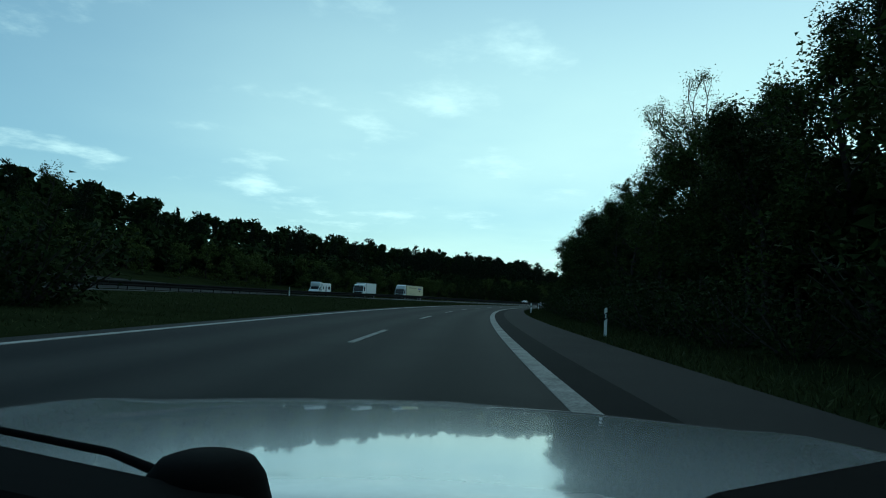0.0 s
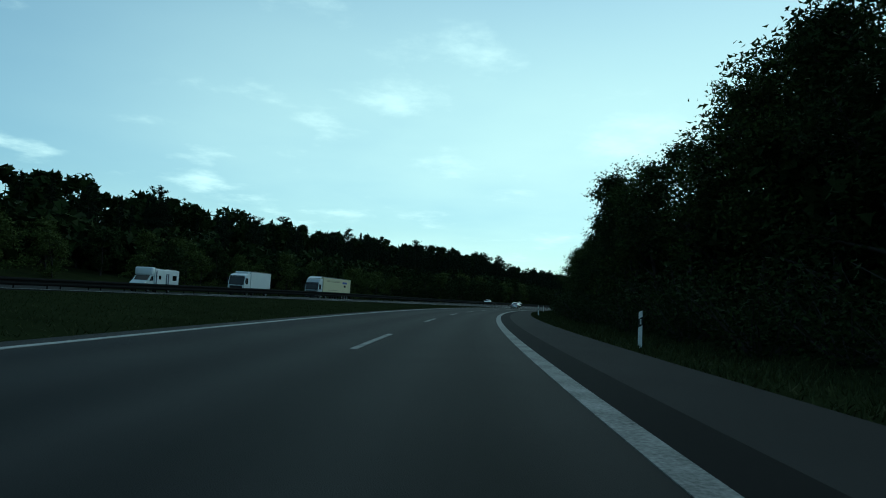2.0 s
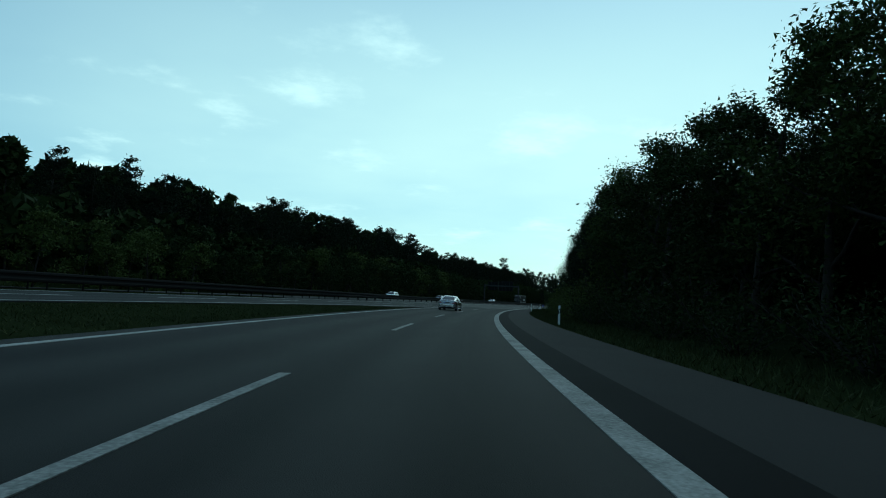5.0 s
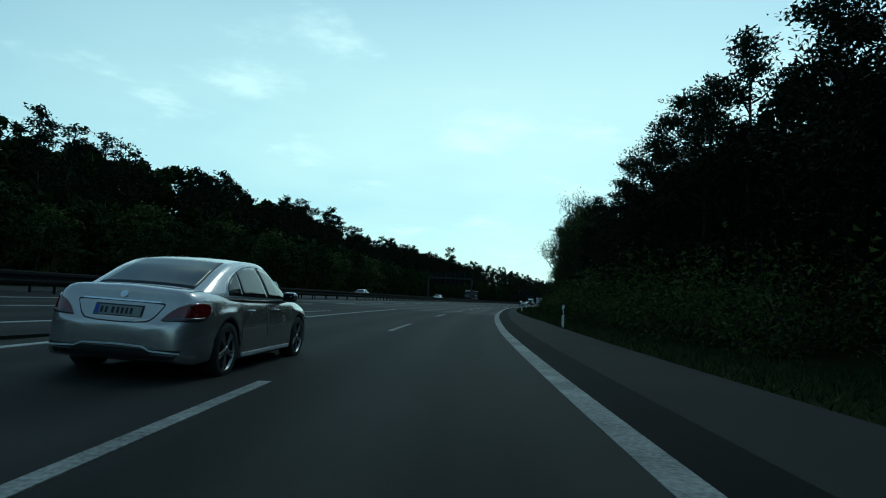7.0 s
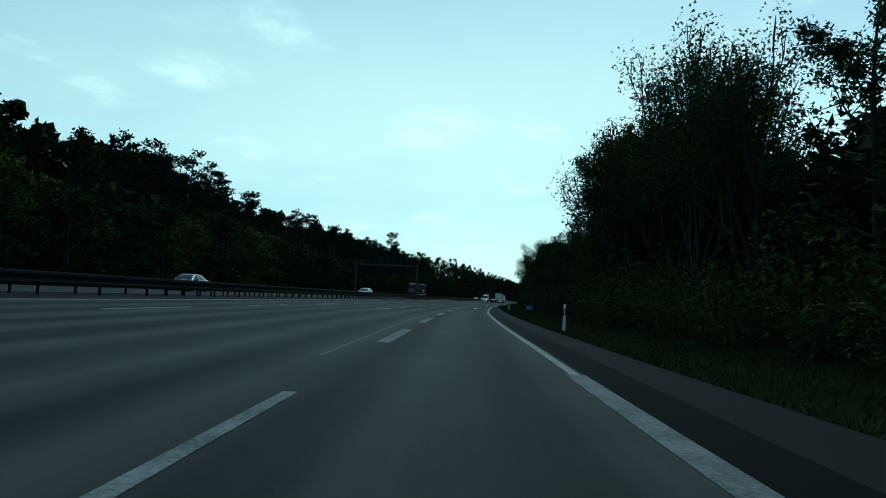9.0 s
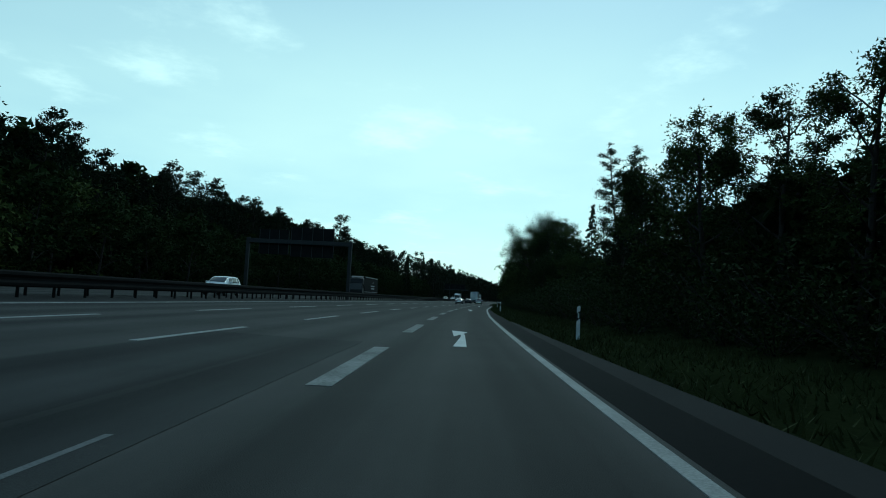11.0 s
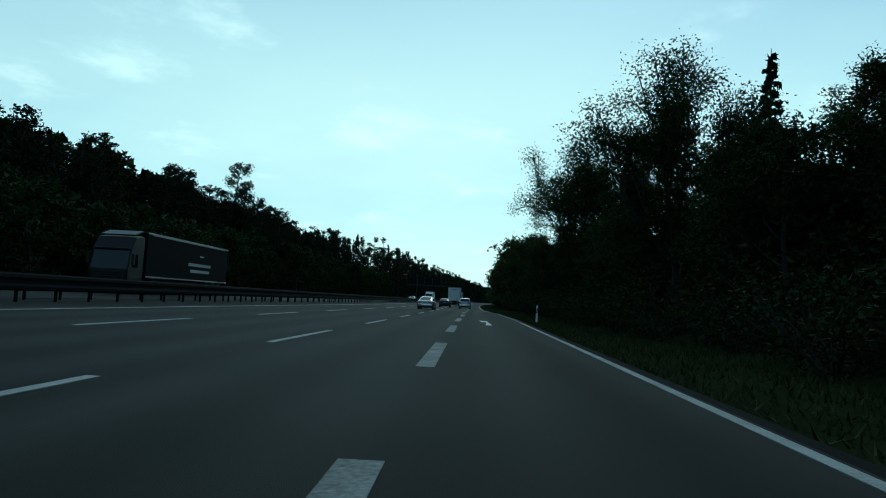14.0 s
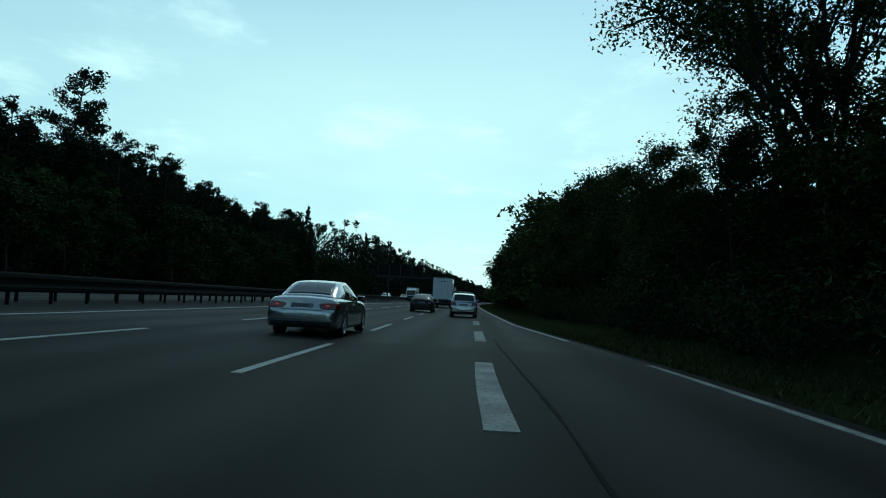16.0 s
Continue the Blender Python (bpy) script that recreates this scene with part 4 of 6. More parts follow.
M_lamp_dark = material("smoked_lamp", (0.05, 0.035, 0.035), 0.15, 0, 0.6, 0.2, 8, 60)
M_cream = material("cream_tarpaulin", (0.55, 0.5, 0.31), 0.6, 0, 0.4, 0.08, 0.8, 20, 0.2)
M_dark_tarp = material("dark_tarpaulin", (0.005, 0.005, 0.006), 0.9, 0, 0.1, 0.15, 0.8, 20, 0.2)
M_brake = bpy.data.materials.new("brake_lamp_lit")
M_brake.use_nodes = True
_b = M_brake.node_tree.nodes["Principled BSDF"]
_b.inputs["Base Color"].default_value = (0.4, 0.02, 0.01, 1)
_b.inputs["Emission Color"].default_value, _b.inputs["Emission Strength"].default_value = (1, 0.06, 0.015, 1), 0.12


def wheel_parts(root, x, y, r, width, side, spokes=5):
    """A wheel with its tyre and a spoked rim, on the side +1 or -1."""
    m = pose(x, y, r, 0, 90 * side, 0)
    hub = part("wheel", cyl(r * 0.72, r * 0.72, width * 0.7, 28, pose(0, 0, -0.03)), M_black_plastic, root)
    hub.matrix_basis = m
    bm = bmesh.new()
    prof = [(0.70, -0.5), (0.80, -0.52), (0.93, -0.5), (0.985, -0.4), (1.0, -0.2), (1.0, 0.2), (0.985, 0.4), (0.93, 0.5), (0.80, 0.52), (0.70, 0.5)]
    n = 36
    ring = [[bm.verts.new((r * a * math.cos(2 * math.pi * k / n), r * a * math.sin(2 * math.pi * k / n), b * width)) for a, b in prof] for k in range(n)]
    for k in range(n):
        for j in range(len(prof) - 1):
            bm.faces.new((ring[k][j], ring[(k + 1) % n][j], ring[(k + 1) % n][j + 1], ring[k][j + 1]))
    part("tyre", bm, M_tyre, hub, "", True)
    bm = bmesh.new()
    n = 40
    prof = [(0.66, 0.36), (0.70, 0.5), (0.735, 0.5), (0.735, 0.38)]
    ring = [[bm.verts.new((r * a * math.cos(2 * math.pi * k / n), r * a * math.sin(2 * math.pi * k / n), b * width)) for a, b in prof] for k in range(n)]
    for k in range(n):
        for j in range(len(prof) - 1):
            bm.faces.new((ring[k][j], ring[(k + 1) % n][j], ring[(k + 1) % n][j + 1], ring[k][j + 1]))
    for k in range(spokes):
        for off in (-0.13, 0.13):
            add_box(bm, r * 0.08, r * 0.7, -r * 0.045, r * 0.045, width * 0.36, width * 0.46, 0.004, pose(0, 0, 0, 0, 0, 360 * k / spokes + math.degrees(off)))
    bmesh.ops.create_cone(bm, cap_ends=True, segments=16, radius1=r * 0.17, radius2=r * 0.13, depth=0.03, matrix=pose(0, 0, width * 0.46))
    part("rim", bm, M_alloy, hub, "spoked alloy rim")


def smooth_rows(rows, n):
    """Resample rows of numbers along their length, softened between the rows."""
    a = np.array(rows, float)
    k = np.concatenate([[0], np.cumsum(np.abs(np.diff(a[:, 0])) + 0.35 * np.abs(np.diff(a[:, 1])) + 0.2 * np.abs(np.diff(a[:, 4])))])
    out = []
    for q in np.linspace(0, k[-1], n):
        i = min(max(int(np.searchsorted(k, q)) - 1, 0), len(k) - 2)
        f = (q - k[i]) / (k[i + 1] - k[i] + 1e-9)
        p0, p1, p2, p3 = a[max(i - 1, 0)], a[i], a[i + 1], a[min(i + 2, len(a) - 1)]
        m1, m2 = (p2 - p0) * 0.5, (p3 - p1) * 0.5
        lim = np.abs(p2 - p1) * 1.2
        m1, m2 = np.clip(m1, -lim, lim), np.clip(m2, -lim, lim)
        h = f * f * (3 - 2 * f)
        out.append(p1 * (1 - h) + p2 * h + (f ** 3 - 2 * f * f + f) * m1 + (f ** 3 - f * f) * m2)
    return np.array(out)


def body_shell(rows, axles, r_arch, r_wheel, fine=150):
    """The painted lower body: sections from tail to nose, with real wheel arches. Returns a bmesh and the surface function."""
    R = smooth_rows(rows, fine)

    def section(row):
        y, hw, zl, zs, zt = row
        lo = zl
        for ya in axles:
            d = abs(y - ya)
            if d < r_arch:
                lo = max(lo, r_wheel * 0.95 + math.sqrt(r_arch ** 2 - d * d))
        lo = min(lo, zs - 0.06)
        mid = max(lo + 0.04, zl + (zs - zl) * 0.52)
        ctl = [(0, lo), (hw * 0.80, lo), (hw * 0.955, lo + 0.008), (hw * 0.99, lo + min(0.05, (mid - lo) * 0.5)), (hw, mid), (hw * 0.985, mid + (zs - mid) * 0.6),
               (hw * 0.955, zs), (hw * 0.895, zs + (zt - zs) * 0.62), (hw * 0.76, zt - 0.015), (hw * 0.42, zt + 0.004), (0, zt + 0.016)]
        pts = []
        for i in range(len(ctl) - 1):
            p0, p1, p2, p3 = ctl[max(i - 1, 0)], ctl[i], ctl[i + 1], ctl[min(i + 2, len(ctl) - 1)]
            for f in (0, 1 / 3, 2 / 3):
                if i < 3 and f:
                    pts.append((p1[0] * (1 - f) + p2[0] * f, p1[1] * (1 - f) + p2[1] * f))
                else:
                    pts.append(tuple(0.5 * (2 * b + (c - a) * f + (2 * a - 5 * b + 4 * c - d) * f * f + (3 * b - a - 3 * c + d) * f ** 3) for a, b, c, d in zip(p0, p1, p2, p3)))
        pts.append(ctl[-1])
        return [(max(0, x), y, z) for x, z in pts]

    S = np.array([section(r) for r in R])
    bm = bmesh.new()
    m = S.shape[1]
    full = []
    for sec in S:
        right = [bm.verts.new(tuple(p)) for p in sec]
        left = [right[0]] + [bm.verts.new((-p[0], p[1], p[2])) for p in sec[1:-1]] + [right[-1]]
        full.append((right, left))
    for (r0, l0), (r1, l1) in zip(full, full[1:]):
        for j in range(m - 1):
            bm.faces.new((r0[j], r1[j], r1[j + 1], r0[j + 1]))
            try:
                bm.faces.new((l0[j + 1], l1[j + 1], l1[j], l0[j]))
            except ValueError:
                pass
    for (r, l), flip in ((full[0], False), (full[-1], True)):
        loop = r + l[1:-1][::-1]
        bm.faces.new(loop[::-1] if flip else loop)
    bmesh.ops.recalc_face_normals(bm, faces=bm.faces)

    def surf(k, j, side=1):
        """Point of the shell at the fraction k from tail to nose and j from sill to roofline."""
        a, b = k * (len(S) - 1), j * (m - 1)
        i, n = min(int(a), len(S) - 2), min(int(b), m - 2)
        f, g = a - i, b - n
        p = (S[i][n] * (1 - f) + S[i + 1][n] * f) * (1 - g) + (S[i][n + 1] * (1 - f) + S[i + 1][n + 1] * f) * g
        return np.array((p[0] * side, p[1], p[2]))

    def frac(y, nth=0):
        """Fraction along the shell at which the station y is reached."""
        i = int(np.argmin(np.abs(R[:, 0] - y)))
        return i / (len(R) - 1)
    return bm, surf, frac


def patch(point, ca, cb, cc, cd, n, m, lift, depth=0.01):
    """A slightly raised piece of a surface, between four corners given in its own coordinates."""
    def q(f, g):
        return [(ca[k] * (1 - f) + cb[k] * f) * (1 - g) + (cd[k] * (1 - f) + cc[k] * f) * g for k in (0, 1)]
    return sheet(point, q, n, m, lift, depth)


def sheet(point, q, n, m, lift, depth=0.01):
    """A raised piece of a surface over q(f, g), with f and g from 0 to 1."""
    bm = bmesh.new()
    P = np.array([[point(*q(i / n, j / m)) for j in range(m + 1)] for i in range(n + 1)])
    N = np.zeros_like(P)
    for i in range(n + 1):
        for j in range(m + 1):
            a = P[min(i + 1, n), j] - P[max(i - 1, 0), j]
            b = P[i, min(j + 1, m)] - P[i, max(j - 1, 0)]
            v = np.cross(a, b)
            N[i, j] = v / (np.linalg.norm(v) + 1e-9)
    mid = P.reshape(-1, 3).mean(0)
    ref = mid - np.array((0, mid[1] * 0.75, 0.62))
    if np.dot(N.reshape(-1, 3).mean(0), ref) < 0:
        N = -N
    top = [[bm.verts.new(tuple(P[i, j] + N[i, j] * lift)) for j in range(m + 1)] for i in range(n + 1)]
    low = [[bm.verts.new(tuple(P[i, j] - N[i, j] * depth)) for j in range(m + 1)] for i in range(n + 1)]
    for i in range(n):
        for j in range(m):
            bm.faces.new((top[i][j], top[i + 1][j], top[i + 1][j + 1], top[i][j + 1]))
            bm.faces.new((low[i][j + 1], low[i + 1][j + 1], low[i + 1][j], low[i][j]))
    for i in range(n):
        for j, d in ((0, 1), (m, -1)):
            bm.faces.new((low[i][j], low[i + 1][j], top[i + 1][j], top[i][j])[::d])
    for j in range(m):
        for i, d in ((0, -1), (n, 1)):
            bm.faces.new((low[i][j], low[i][j + 1], top[i][j + 1], top[i][j])[::d])
    bmesh.ops.recalc_face_normals(bm, faces=bm.faces)
    return bm


def shrouded(bvh, outline, heading, n, m, lift, depth=0.008):
    """A thin piece laid on a body from one side. outline: four corners (across, height), or stations (across, low, high), seen along the heading in degrees."""
    d = Vector((-math.sin(radians(heading)), math.cos(radians(heading)), 0))
    across = Vector((d.y, -d.x, 0))
    if len(outline[0]) == 3:
        xs = [p[0] for p in outline]
        lo, hi = bend(xs, [p[1] for p in outline]), bend(xs, [p[2] for p in outline])
    else:
        ca, cb, cc, cd = [np.array(p) for p in outline]
    bm = bmesh.new()
    grid = []
    for i in range(n + 1):
        row = []
        for j in range(m + 1):
            f, g = i / n, j / m
            if len(outline[0]) == 3:
                x = xs[0] + (xs[-1] - xs[0]) * f
                q = (x, lo(x) * (1 - g) + hi(x) * g)
            else:
                q = (ca * (1 - f) + cb * f) * (1 - g) + (cd * (1 - f) + cc * f) * g
            hit, nor, _, _ = bvh.ray_cast(across * q[0] + Vector((0, 0, q[1])) - d * 6, d)
            if hit is None:
                row.append(None)
                continue
            if nor.dot(d) > 0:
                nor = -nor
            row.append((bm.verts.new(hit + nor * lift), bm.verts.new(hit - nor * depth)))
        grid.append(row)
    for i in range(n):
        for j in range(m):
            c = [grid[i][j], grid[i + 1][j], grid[i + 1][j + 1], grid[i][j + 1]]
            if all(c):
                bm.faces.new([v[0] for v in c])
                bm.faces.new([v[1] for v in c[::-1]])
    loops = [(grid[i][0], grid[i + 1][0]) for i in range(n)] + [(grid[n][j], grid[n][j + 1]) for j in range(m)] + [(grid[i + 1][m], grid[i][m]) for i in range(n)] + [(grid[0][j + 1], grid[0][j]) for j in range(m)]
    for a, b in loops:
        if a and b:
            bm.faces.new((a[0], a[1], b[1], b[0]))
    bmesh.ops.recalc_face_normals(bm, faces=bm.faces)
    return bm


def plate(root, y, z, tilt=0, w=0.52, h=0.11):
    """Number plate: bars stand for its writing."""
    p = part("number_plate", box(-w / 2, w / 2, -0.008, 0.008, -h / 2, h / 2, 0.004), M_plate, root, "white number plate")
    p.matrix_basis = pose(0, y, z, tilt, 0, 0)
    part("plate_band", box(-w / 2 + 0.004, -w / 2 + 0.045, -0.011, -0.007, -h / 2 + 0.006, h / 2 - 0.006), M_plate_blue, p, "blue band")
    x = -w / 2 + 0.065
    for k, step in enumerate((0.045, 0.045, 0.02, 0.05, 0.045, 0.045, 0.045, 0.045)):
        if k != 2:
            part("bar", box(x, x + step * 0.62, -0.0115, -0.007, -0.034, 0.034), M_black_plastic, p)
        x += step * 1.12


def cabin_shell(c):
    """The greenhouse of a car: c holds its stations. Returns the bmesh and its surface functions."""
    rows = smooth_rows([(y, wb, zb, wr, zr) for y, wb, zb, wr, zr in c], 60)

    def top(k, f):
        a = k * (len(rows) - 1); i = min(int(a), len(rows) - 2); g = a - i
        y, wb, zb, wr, zr = rows[i] * (1 - g) + rows[i + 1] * g
        return np.array((f * wr, y, zr + 0.028 * (1 - abs(f) ** 2.6)))

    def sidewall(k, v, side=1):
        a = k * (len(rows) - 1); i = min(int(a), len(rows) - 2); g = a - i
        y, wb, zb, wr, zr = rows[i] * (1 - g) + rows[i + 1] * g
        bulge = 0.03 * math.sin(math.pi * min(v, 1) * 0.9)
        return np.array((side * (wb + (wr - wb) * v + bulge), y, zb + (zr - zb) * v))
    bm = bmesh.new()
    fs, vs = np.linspace(1, -1, 17), np.linspace(0, 1, 9)
    grid = []
    for i in range(60):
        k = i / 59
        ring = [bm.verts.new(tuple(sidewall(k, v, 1))) for v in vs[:-1]]
        ring += [bm.verts.new(tuple(top(k, f) if abs(f) < 1 else (top(k, f) + sidewall(k, 1, f)) / 2)) for f in fs]
        ring += [bm.verts.new(tuple(sidewall(k, v, -1))) for v in vs[:-1][::-1]]
        grid.append(ring)
    for a, b in zip(grid, grid[1:]):
        for j in range(len(a) - 1):
            bm.faces.new((a[j], a[j + 1], b[j + 1], b[j]))
    bm.faces.new(grid[0]); bm.faces.new(grid[-1][::-1])
    bmesh.ops.recalc_face_normals(bm, faces=bm.faces)

    def frac(y):
        return float(np.interp(y, rows[:, 0], np.arange(60))) / 59

    def level(y, z):
        """Fraction up the side wall at the station y and the height z."""
        zb, zr = np.interp(y, rows[:, 0], rows[:, 2]), np.interp(y, rows[:, 0], rows[:, 4])
        return float((z - zb) / (zr - zb))
    return bm, top, sidewall, frac, level


def car(name, label, paint, spec, wheels=5, fine=150):
    """A car with its origin on the ground, nose to +y. spec: sections, cabin stations, axles, wheels, windows and lamps."""
    root = tagged(new(name), label, "car")
    axles, rw = spec["axles"], spec["wheel"]
    bm, surf, frac = body_shell(spec["rows"], axles, rw + 0.05, rw, fine)
    bvh = BVHTree.FromBMesh(bm)
    body = part("body", bm, paint, root, "", True)
    half = max(r[1] for r in spec["rows"])
    for ya in axles:
        for sd in (1, -1):
            wheel_parts(root, sd * (half - 0.115), ya, rw, 0.215, sd, wheels)
        part("wheel_well", box(-half + 0.24, half - 0.24, ya - rw - 0.04, ya + rw + 0.04, rw * 0.7, rw * 2 + 0.06, 0.03), M_black_plastic, root)
    part("underbody", box(-half + 0.16, half - 0.16, spec["rows"][3][0] + 0.4, spec["rows"][-4][0] - 0.3, 0.2, 0.34, 0.03), M_black_plastic, root)
    cab, top, wall, kf, level = cabin_shell(spec["cabin"])
    cabin = part("cabin", cab, paint, root, "", True)
    w = spec["windows"]
    for nm, (y0, y1, f0, f1), mt in (("rear_window", w["rear"], M_rear_glass), ("windscreen", w["front"], M_glass)):
        k0, k1 = kf(y0), kf(y1)
        a0, a1 = kf(y0 + (0.03 if y1 < y0 else -0.03)), kf(y1 + (-0.03 if y1 < y0 else 0.03))
        part(nm + "_seal", patch(top, (a0, -f0 - 0.035), (a1, -f1 - 0.035), (a1, f1 + 0.035), (a0, f0 + 0.035), 22, 44, 0.003), M_black_plastic, cabin, "", True)
        part(nm, patch(top, (k0, -f0), (k1, -f1), (k1, f1), (k0, f0), 22, 44, 0.006), mt, cabin, "", True)
    for sd in (1, -1):
        def wallp(k, v, sd=sd):
            return wall(k, v, sd)
        if "arch" in w:
            base, arch = bend(*w["base"]), bend(*w["arch"])
            ya, yb = w["arch"][0][0], w["arch"][0][-1]

            def glazing(y0, y1, grow, lean0=0.0, lean1=0.0):
                def q(f, g):
                    y = (y0 + lean0 * g) * (1 - f) + (y1 + lean1 * g) * f
                    a, b = base(y) - grow, max(arch(min(max(y, ya), yb)), base(y)) + grow
                    return kf(y), level(y, a + (b - a) * g)
                return q
            part("window_trim", sheet(wallp, glazing(ya - 0.025, yb + 0.03, 0.024), 60, 8, 0.007), M_trim, cabin, "bright outline of the side windows", True)
            part("window_frame", sheet(wallp, glazing(ya, yb, 0.0), 60, 8, 0.0105), M_black_plastic, cabin, "", True)
            for y0, y1, l0, l1 in w["panes"]:
                part("side_window", sheet(wallp, glazing(y0, y1, -0.01, l0, l1), 24, 8, 0.014), M_glass, cabin, "", True)
        for yb0, yt0, yb1, yt1 in w["side"]:
            part("side_window", patch(wallp, (kf(yb0), 0.14), (kf(yb1), 0.14), (kf(yt1), 0.86), (kf(yt0), 0.86), 12, 8, 0.006), M_glass, cabin, "", True)

        def bodyp(k, j, sd=sd):
            return surf(k, j, sd)
        for out in spec["tail"]:
            pts = out if sd > 0 else [(-p[0], *p[1:]) for p in (out[::-1] if len(out[0]) == 3 else out)]
            part("tail_lamp", shrouded(bvh, pts, 42 * sd, 24, 10, 0.012), M_tail, body, "dark red tail lamp", True)
        part("boot_joint", patch(bodyp, (frac(-2.12), 0.775), (frac(-1.74), 0.80), (frac(-1.74), 0.806), (frac(-2.12), 0.781), 16, 1, 0.002, 0.004), M_black_plastic, body)
        for ya in axles:
            ring = []
            for q in np.linspace(0.12, math.pi - 0.12, 22):
                yy, zz = ya + math.cos(q) * (rw + 0.052), rw * 0.95 + math.sin(q) * (rw + 0.052)
                hit = bvh.ray_cast(Vector((sd * 3, yy, zz + 0.012)), Vector((-sd, 0, 0)))[0]
                if hit:
                    ring.append((hit.x - sd * 0.004, yy, zz + 0.004))
            if len(ring) > 3:
                verts, faces = [], []
                tube(verts, faces, ring, [0.012] * len(ring), 6)
                child("arch_lip", mesh_of("arch_lip", verts, faces, M_black_plastic, smooth=True), body)
        for out in spec["head"]:
            pts = out if sd > 0 else [(-x, z) for x, z in out]
            part("headlamp", shrouded(bvh, pts, 138 * sd, 12, 6, 0.01), M_lamp_clear, body, "clear headlamp", True)
        for yd in spec["handles"]:
            p = surf(frac(yd), 0.545, sd)
            hd = part("door_handle", box(-0.018, 0.018, -0.1, 0.1, -0.016, 0.016, 0.012), M_chrome if spec.get("chrome", True) else paint, body, "", True)
            hd.matrix_basis = pose(p[0] + 0.012 * sd, p[1], p[2])
        for yd in spec["seams"]:
            part("door_seam", patch(bodyp, (frac(yd) - 0.0012, 0.36), (frac(yd) + 0.0012, 0.36), (frac(yd) + 0.0012, 0.64), (frac(yd) - 0.0012, 0.64), 1, 16, 0.0025, 0.004), M_black_plastic, body)
        part("sill_trim", patch(bodyp, (frac(axles[0] + rw + 0.14), 0.29), (frac(axles[1] - rw - 0.14), 0.29), (frac(axles[1] - rw - 0.14), 0.315), (frac(axles[0] + rw + 0.14), 0.315), 16, 2, 0.012), M_trim if spec.get("chrome", True) else M_black_plastic, body, "bright sill strip")
        ym, xm, zm = spec["mirror"]
        mr = part("door_mirror", box(-0.11, 0.11, -0.06, 0.07, -0.075, 0.075, 0.055), paint, root, "", True)
        mr.matrix_basis = pose(sd * (xm + 0.1), ym, zm, 0, 0, -10 * sd)
        part("mirror_glass", box(-0.085, 0.085, -0.06, -0.052, -0.055, 0.055, 0.003), M_glass, mr)
        part("mirror_stem", box(-0.13 if sd > 0 else 0.02, -0.02 if sd > 0 else 0.13, -0.02, 0.03, -0.07, -0.04, 0.01), M_black_plastic, mr)
    def tail_y(x, z):
        hit = bvh.ray_cast(Vector((x, -6, z)), Vector((0, 1, 0)))[0]
        return hit.y if hit else spec["rows"][0][0]
    z0, tl = spec["plate"]
    plate(root, tail_y(0, z0) - 0.012, z0, tl)
    if spec.get("seam"):
        part("boot_seam", shrouded(bvh, [(-0.5, spec["seam"]), (0.5, spec["seam"]), (0.5, spec["seam"] + 0.012), (-0.5, spec["seam"] + 0.012)], 0, 24, 1, 0.002), M_black_plastic, body)
    part("rear_valance", shrouded(bvh, [(-0.66, spec["rows"][3][2] + 0.035), (0.66, spec["rows"][3][2] + 0.035), (0.74, 0.375), (-0.74, 0.375)], 0, 24, 3, 0.008), M_black_plastic, body, "black lower bumper")
    return root, bvh, tail_y


